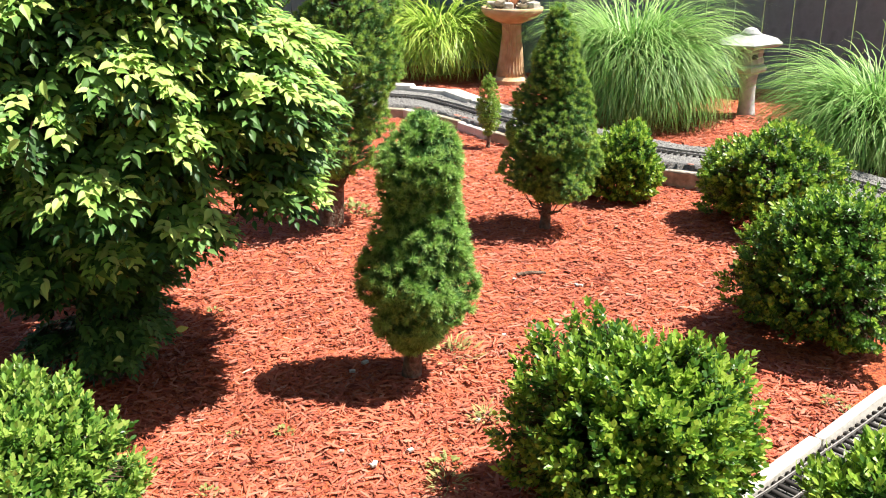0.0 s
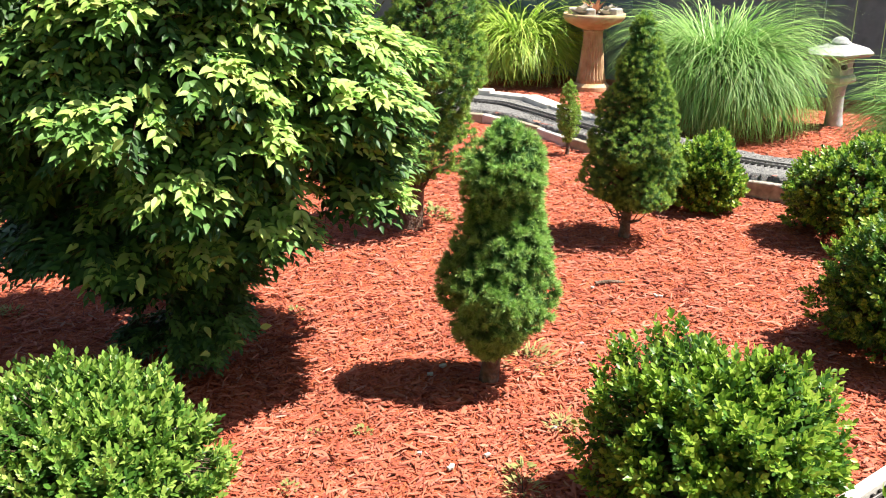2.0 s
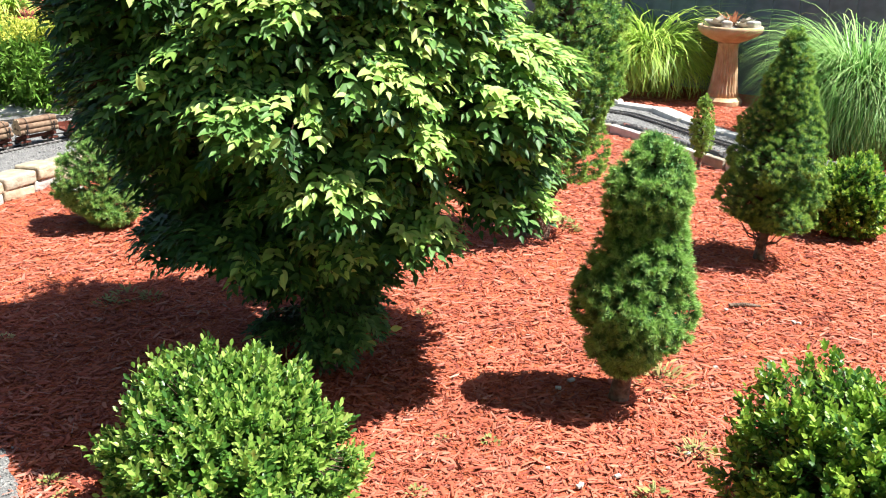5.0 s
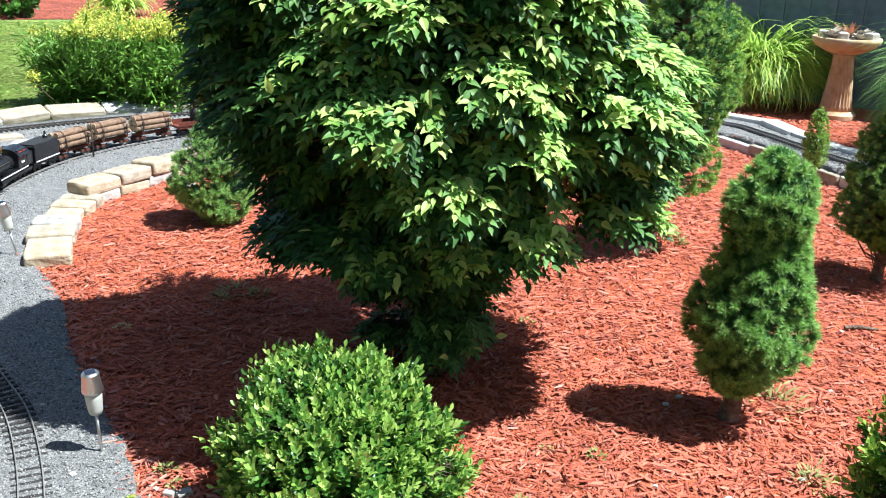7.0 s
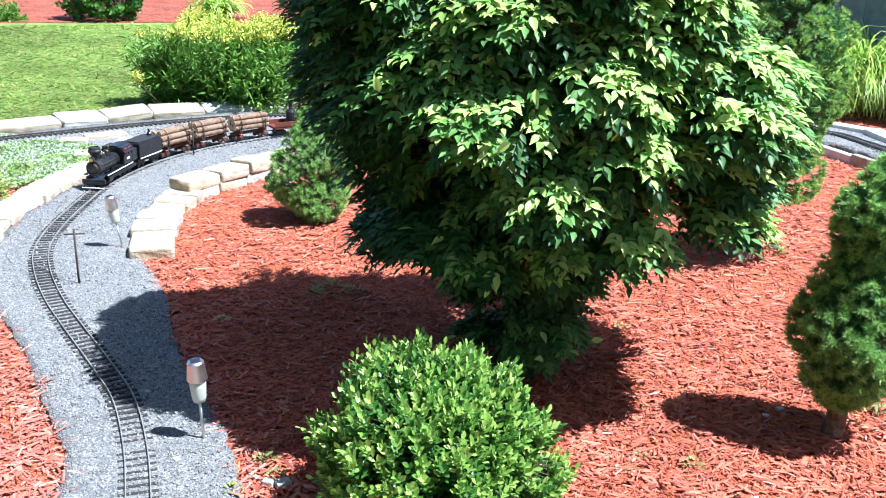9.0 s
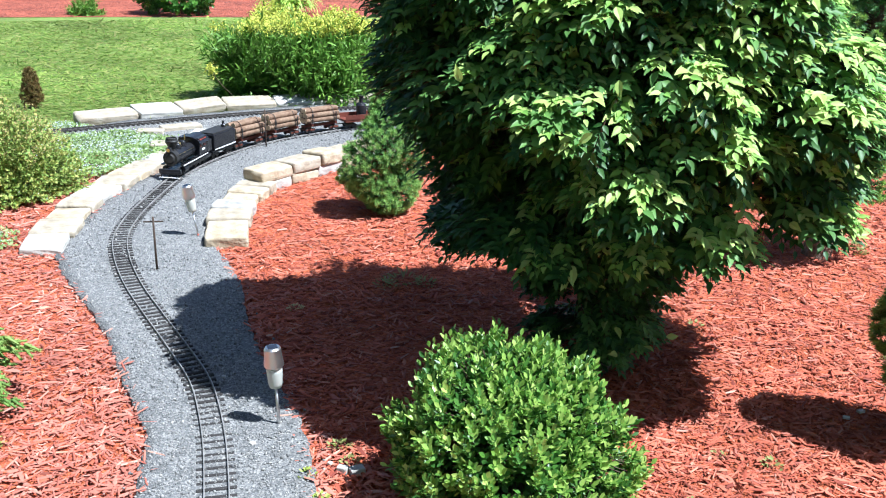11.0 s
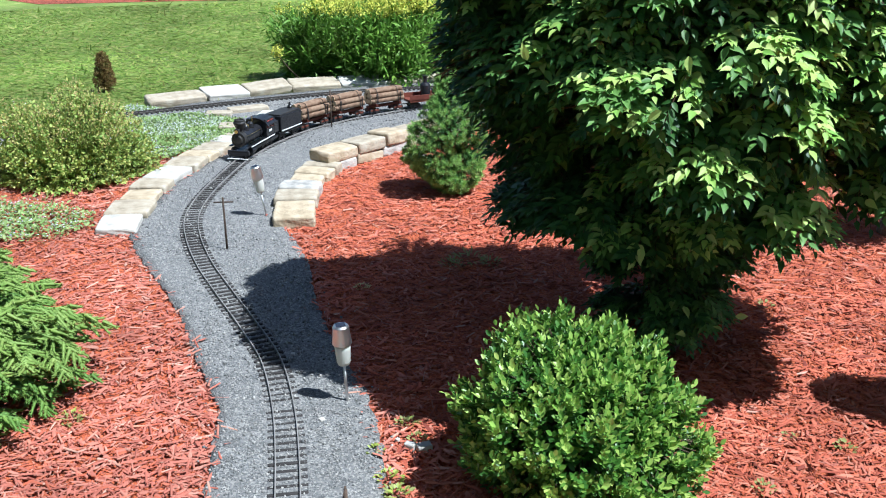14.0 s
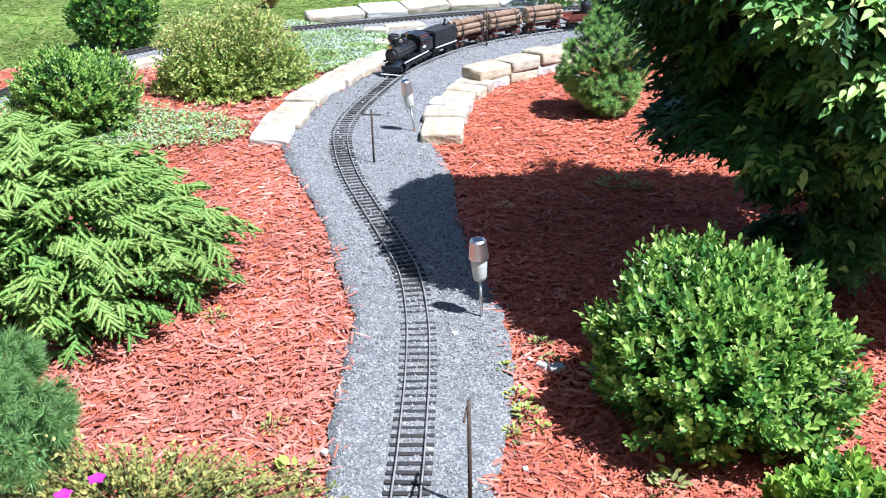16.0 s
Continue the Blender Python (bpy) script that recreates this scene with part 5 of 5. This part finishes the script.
birdbath((.436, 6.08, 0))
rs_ = np.random.default_rng(17)
for k, (x, y, s, mat) in enumerate([(.36, 6.0, .06, SUCCULENT), (.44, 6.03, .075, RED_LEAF), (.53, 6.08, .05, SUCCULENT), (.42, 6.16, .06, NEEDLE_RUST), (.50, 6.0, .045, SUCCULENT)]):
    pl = thing("succulent", (x, y, .458), "small potted succulent rosette in the birdbath", "succulent", "succulents in the birdbath")
    for j in range(12):
        a, e = j * 2.4, .3 + .09 * j
        leaves("leaf", LANCE if mat == RED_LEAF else OVAL, np.array([(0, 0, .004)]), np.array([(math.cos(a), math.sin(a), e * (2.2 if mat == RED_LEAF else 1))]), np.array([(0, 0, 1.0)]), [s * 1.9 * rs_.uniform(.6, 1)], mat, pl)
for k, (x, y) in enumerate([(.31, 6.04), (.56, 6.0), (.40, 5.96)]):
    stone("white_pebble", pose(x, y, .45, 0, 0, k * 50), (.075, .06, .06), 950 + k, STONE_WHITE, "rounded white stone in the birdbath", "stones in the birdbath")


def lantern(m):
    b = thing("stone_lantern", m, "weathered pale stone garden lantern, slightly leaning", "garden lantern")
    part("post", lathe_bm([(.044, -.01), (.042, .01), (.037, .06), (.037, .15), (.042, .2), (.05, .225)], 24), LANTERN_STONE, b, smooth=True)
    part("platform", lathe_bm([(.05, .225), (.082, .235), (.086, .245), (.086, .262), (.078, .27), (.06, .272)], 6), LANTERN_STONE, b)
    box = part("fire_box", lathe_bm([(.06, .272), (.066, .275), (.066, .355), (.06, .36)], 12), LANTERN_STONE, b)
    # solid dark discs stand in for shaded round openings
    for k in range(6):
        a = radians(60 * k + 15)
        q = bmesh.new()
        bmesh.ops.create_cone(q, cap_ends=True, segments=16, radius1=.017, radius2=.014, depth=.012,
                              matrix=Matrix.Translation((.0615 * math.cos(a), .0615 * math.sin(a), .316)) @ Euler((0, radians(90), a)).to_matrix().to_4x4())
        part("window_hole", q, HOLE_SHADE, box)
    part("roof", lathe_bm([(.07, .358), (.135, .368), (.154, .378), (.156, .388), (.12, .402), (.075, .418), (.05, .426)], 6), LANTERN_STONE, b)
    part("cap", lathe_bm([(.045, .424), (.047, .432), (.036, .44), (.03, .452), (.012, .46)], 20), LANTERN_STONE, b, smooth=True)


lantern(pose(1.635, 5.05, 0, 0, -3, 20) @ Matrix.Diagonal((1.12, 1.12, 1.0, 1)))


def solar_light(m):
    b = thing("solar_light", m, "stainless steel solar path light with frosted lens", "garden light", "solar path lights")
    part("stake", lathe_bm([(.0032, -.03), (.0032, .092)], 10), STEEL, b, smooth=True)
    part("lens", lathe_bm([(.006, .09), (.0125, .092), (.0145, .1), (.0165, .125), (.017, .141), (.012, .142)], 24), FROST, b, smooth=True)
    part("cap", lathe_bm([(.019, .139), (.0208, .141), (.0205, .146), (.0178, .168), (.0172, .178), (.0145, .182)], 40), STEEL, b)
    part("solar_panel", lathe_bm([(.0138, .1818), (.0138, .1834)], 4), PANEL, b)


def spot_light(m):
    b = thing("spot_light", m, "small black garden spotlight under the maiden grass", "garden light")
    part("stake", lathe_bm([(.004, -.03), (.004, .02)], 10), BLACK, b, smooth=True)
    part("housing", lathe_bm([(.016, .015), (.026, .02), (.028, .03), (.027, .052), (.022, .055)], 24), BLACK, b, smooth=True)
    part("rim", lathe_bm([(.0285, .046), (.031, .048), (.031, .053), (.0285, .055)], 28), DARK_METAL, b)
    part("lens", lathe_bm([(.022, .0545), (.02, .06), (.01, .066), (.002, .067)], 24), PANEL, b, smooth=True)


spot_light((1.709, 3.643, 0))
solar_light((-1.27, 1.386, 0, 1.5, -2, 0))
solar_light((-2.245, 2.285, 0, 3, -8, 25))


def telegraph_pole(m, h):
    b = thing("telegraph_pole", m, "miniature dark wooden telegraph pole with crossarm", "model pole", "miniature telegraph poles")
    part("post", lathe_bm([(.0034, -.02), (.0032, h * .5), (.003, h)], 9), POLE_WOOD, b, smooth=True)
    part("crossarm", box_bm(.058, .0032, .0038, .0004, (0, .0034, h - .016)), POLE_WOOD, b)


telegraph_pole((-2.138, 1.972, 0, 0, 0, 35), .17)
telegraph_pole((-.913, .892, 0, 0, -1, 120), .2)
telegraph_pole((-2.848, 3.475, 0, 0, 0, 60), .18)


# ---- the train ----
def cyl(r, depth, m, seg=20, r2=None):
    q = bmesh.new()
    bmesh.ops.create_cone(q, cap_ends=True, segments=seg, radius1=r, radius2=r if r2 is None else r2, depth=depth, matrix=m)
    return q


ALONG = Euler((0, radians(90), 0)).to_matrix().to_4x4()
ACROSS = Euler((radians(90), 0, 0)).to_matrix().to_4x4()


def at(x, y, z):
    return Matrix.Translation((x, y, z))


def wheels(parent, xs, r=.0135, gauge=.0225):
    for x in xs:
        for y in (-gauge, gauge):
            w = part("wheel", cyl(r, .006, at(x, y, r + .0115) @ ACROSS, 18), DARK_METAL, parent)
        part("axle", cyl(.0025, gauge * 2, at(x, 0, r + .0115) @ ACROSS, 8), DARK_METAL, parent)


def locomotive(m):
    b = thing("locomotive", m, "black model logging locomotive with balloon stack and red cab windows", "model train", "model train")
    part("frame", box_bm(.37, .07, .016, .002, (.005, 0, .036)), BLACK, b)
    wheels(b, (.14, .10, -.02, -.07, -.12), .015)
    part("pilot_beam", box_bm(.012, .094, .018, .0015, (.188, 0, .036)), BLACK, b)
    for y in (-.034, .034):
        part("step_hanger", box_bm(.004, .004, .022, .0006, (.2, y, .0245)), BLACK, b)
    part("pilot_board", box_bm(.005, .08, .012, .0008, (.196, 0, .03)), BLACK, b)
    part("pilot_step", box_bm(.006, .09, .003, .0008, (.203, 0, .0135)), WHITE_PAINT, b)
    for y in (-.046, .046):
        part("running_board", box_bm(.27, .014, .004, .0008, (.03, y * .92, .058)), BLACK, b)
        part("board_edge", box_bm(.27, .0018, .0045, .0004, (.03, y * 1.09, .058)), WHITE_PAINT, b)
        part("cylinder", cyl(.013, .04, at(.13, y * .8, .038) @ ALONG), BLACK, b)
    part("boiler", cyl(.029, .2, at(.075, 0, .087) @ ALONG, 28), BLACK, b, smooth=False)
    part("smokebox", cyl(.0305, .035, at(.165, 0, .087) @ ALONG, 28), DARK_METAL, b)
    part("smokebox_door", cyl(.022, .006, at(.185, 0, .087) @ ALONG, 24, .016), DARK_METAL, b)
    part("stack", lathe_bm([(.0125, .108), (.0115, .122), (.0135, .126), (.0245, .148), (.0262, .151), (.0262, .156), (.0235, .159), (.0225, .167), (.0195, .169), (.0185, .163)], 28), DARK_METAL, b).location = (.155, 0, 0)
    part("headlight", box_bm(.018, .018, .02, .002, (.186, 0, .124)), BLACK, b)
    part("headlight_lens", cyl(.007, .003, at(.196, 0, .124) @ ALONG, 16), BRASS, b)
    for x, h in ((.10, .136), (.045, .138)):
        part("dome", lathe_bm([(.016, .11), (.014, .118), (.0135, h - .008), (.009, h - .001), (.002, h)], 20), BLACK, b, smooth=True).location = (x, 0, 0)
    part("bell", lathe_bm([(.0075, .118), (.005, .125), (.0035, .131), (.001, .133)], 14), BRASS, b, smooth=True).location = (.073, 0, 0)
    cab = part("cab", box_bm(.085, .092, .075, .002, (-.065, 0, .0985)), BLACK, b)
    for y in (-.0465, .0465):
        for x in (-.086, -.046):
            part("window_frame", box_bm(.028, .002, .032, .0005, (x, y, .112)), RED_PAINT, cab)
            part("window_glass", box_bm(.021, .0028, .025, .0003, (x, y, .112)), PANEL, cab)
        part("number_plate", box_bm(.03, .0022, .008, .0003, (-.065, y, .083)), WHITE_PAINT, cab)
    roof = bmesh.new()
    for k in range(9):
        a = radians(-64 + 16 * k)
        bmesh.ops.create_cube(roof, size=1, matrix=at(-.068, .055 * math.sin(a), .108 + .04 * math.cos(a) - .008) @ Euler((-a * .62, 0, 0)).to_matrix().to_4x4() @ Matrix.Diagonal((.108, .0175, .003, 1)))
    part("cab_roof", roof, BLACK, b)
    part("whistle", cyl(.0025, .022, at(.02, .0, .146), 8), BRASS, b)
    part("handrail", cyl(.0012, .16, at(.085, .033, .102) @ ALONG, 6), BRASS, b)
    part("handrail", cyl(.0012, .16, at(.085, -.033, .102) @ ALONG, 6), BRASS, b)
    part("bunker", box_bm(.06, .088, .05, .002, (-.145, 0, .082)), BLACK, b)


def tender(m):
    b = thing("tender", m, "black tender with white sill line behind the locomotive", "model train", "model train")
    part("frame", box_bm(.21, .074, .012, .0015, (0, 0, .042)), BLACK, b)
    for x in (-.065, .065):
        tr = part("truck", box_bm(.06, .055, .012, .002, (x, 0, .028)), DARK_METAL, b)
        wheels(tr, (x - .02, x + .02), .012)
    part("tank", box_bm(.205, .09, .065, .004, (0, 0, .082), 2), BLACK, b)
    part("tank_top", box_bm(.19, .076, .006, .001, (0, 0, .117)), DARK_METAL, b)
    part("hatch", lathe_bm([(.011, .118), (.011, .128), (.006, .133), (.004, .146), (.001, .147)], 16), BLACK, b).location = (-.075, 0, 0)
    for y in (-.0462, .0462):
        part("sill_line", box_bm(.2, .0018, .0045, .0004, (0, y, .053)), WHITE_PAINT, b)
    part("coupler", box_bm(.03, .008, .007, .001, (.118, 0, .033)), DARK_METAL, b)


def log_car(m, seed):
    r = np.random.default_rng(seed)
    b = thing("log_car", m, "skeleton log car loaded with chained brown logs", "model train", "log cars of the train")
    part("centre_sill", box_bm(.2, .022, .012, .001, (0, 0, .042)), RUST_RED, b)
    for x in (-.07, .07):
        tr = part("truck", box_bm(.05, .052, .01, .0015, (x, 0, .026)), RUST_RED, b)
        wheels(tr, (x - .017, x + .017), .0115)
        part("bunk", box_bm(.012, .094, .012, .001, (x, 0, .054)), RUST_RED, b)
        for y in (-.046, .046):
            part("stake", box_bm(.005, .004, .05, .0005, (x, y, .082)), DARK_METAL, b)
    rows = [(-.0265, .0725), (0, .072), (.0265, .0725), (-.0255, .0955), (.001, .095), (.026, .0958), (-.0135, .1175), (.0135, .118)]
    for k, (y, z) in enumerate(rows):
        rad = r.uniform(.0115, .0132)
        L = r.uniform(.178, .195)
        lg = bmesh.new()
        q = 14
        rings = []
        for i in range(7):
            x = L * (i / 6 - .5)
            rings.append([lg.verts.new((x, y + r.normal(0, .0006) + rad * (1 + r.normal(0, .04)) * math.cos(6.283 * j / q), z + rad * (1 + r.normal(0, .04)) * math.sin(6.283 * j / q))) for j in range(q)])
        for lo, hi in zip(rings, rings[1:]):
            for j in range(q):
                lg.faces.new((lo[j], lo[(j + 1) % q], hi[(j + 1) % q], hi[j]))
        log = part("log", lg, LOG, b, smooth=True)
        for x in (-L / 2, L / 2):
            part("log_end", cyl(rad * .98, .002, at(x, y, z) @ ALONG, 14), LOG_END, log)
    for x in (-.06, .06):
        ch = bmesh.new()
        pts = [(-.045, .058), (-.0425, .076), (-.0405, .1), (-.025, .1275), (-.0135, .1325), (.0135, .133), (.025, .128), (.041, .1), (.0425, .076), (.045, .058)]
        for (y0, z0), (y1, z1) in zip(pts, pts[1:]):
            d = Vector((0, y1 - y0, z1 - z0))
            bmesh.ops.create_cube(ch, size=1, matrix=at(x, (y0 + y1) / 2, (z0 + z1) / 2) @ d.to_track_quat("Z", "Y").to_matrix().to_4x4() @ Matrix.Diagonal((.0018, .0018, d.length, 1)))
        part("chain", ch, DARK_METAL, b)
    part("coupler", box_bm(.03, .006, .006, .001, (.11, 0, .034)), DARK_METAL, b)


def work_car(m):
    b = thing("work_car", m, "oxide red work car carrying a small upright boiler", "model train", "model train")
    part("deck", box_bm(.24, .09, .012, .001, (0, 0, .05)), RUST_RED, b)
    for y in (-.046, .046):
        part("side_board", box_bm(.24, .003, .024, .0005, (0, y, .068)), RUST_RED, b)
    for x in (-.08, .08):
        tr = part("truck", box_bm(.05, .052, .01, .0015, (x, 0, .028)), DARK_METAL, b)
        wheels(tr, (x - .017, x + .017), .0115)
    part("boiler", lathe_bm([(.026, .056), (.026, .12), (.02, .13), (.01, .134), (.01, .16), (.014, .162), (.014, .168)], 22), BLACK, b).location = (.015, 0, 0)
    part("winch_drum", cyl(.018, .05, at(-.05, 0, .078) @ ACROSS, 18), DARK_METAL, b)
    part("winch_frame", box_bm(.06, .058, .01, .001, (-.05, 0, .061)), DARK_METAL, b)
    part("coupler", box_bm(.04, .006, .006, .001, (.13, 0, .034)), DARK_METAL, b)


rail_line = smooth_line(INNER, .005)
rail_way = unit(np.gradient(rail_line, axis=0))
front = int(np.argmin(((rail_line - (-2.80, 2.77)) ** 2).sum(1)))


def on_track(back):
    """The pose of a vehicle whose middle is that far behind the front of the train; it faces along +x."""
    i = front + int(back / .005)
    return pose(rail_line[i, 0], rail_line[i, 1], .0065, 0, 0, math.degrees(math.atan2(-rail_way[i, 1], -rail_way[i, 0])))


locomotive(on_track(.18) @ Matrix.Diagonal((.88, 1, 1, 1)))
tender(on_track(.437) @ Matrix.Diagonal((.86, 1, 1.04, 1)))
for k, back in enumerate((.652, .888, 1.124)):
    log_car(on_track(back), 200 + k)
work_car(on_track(1.37))
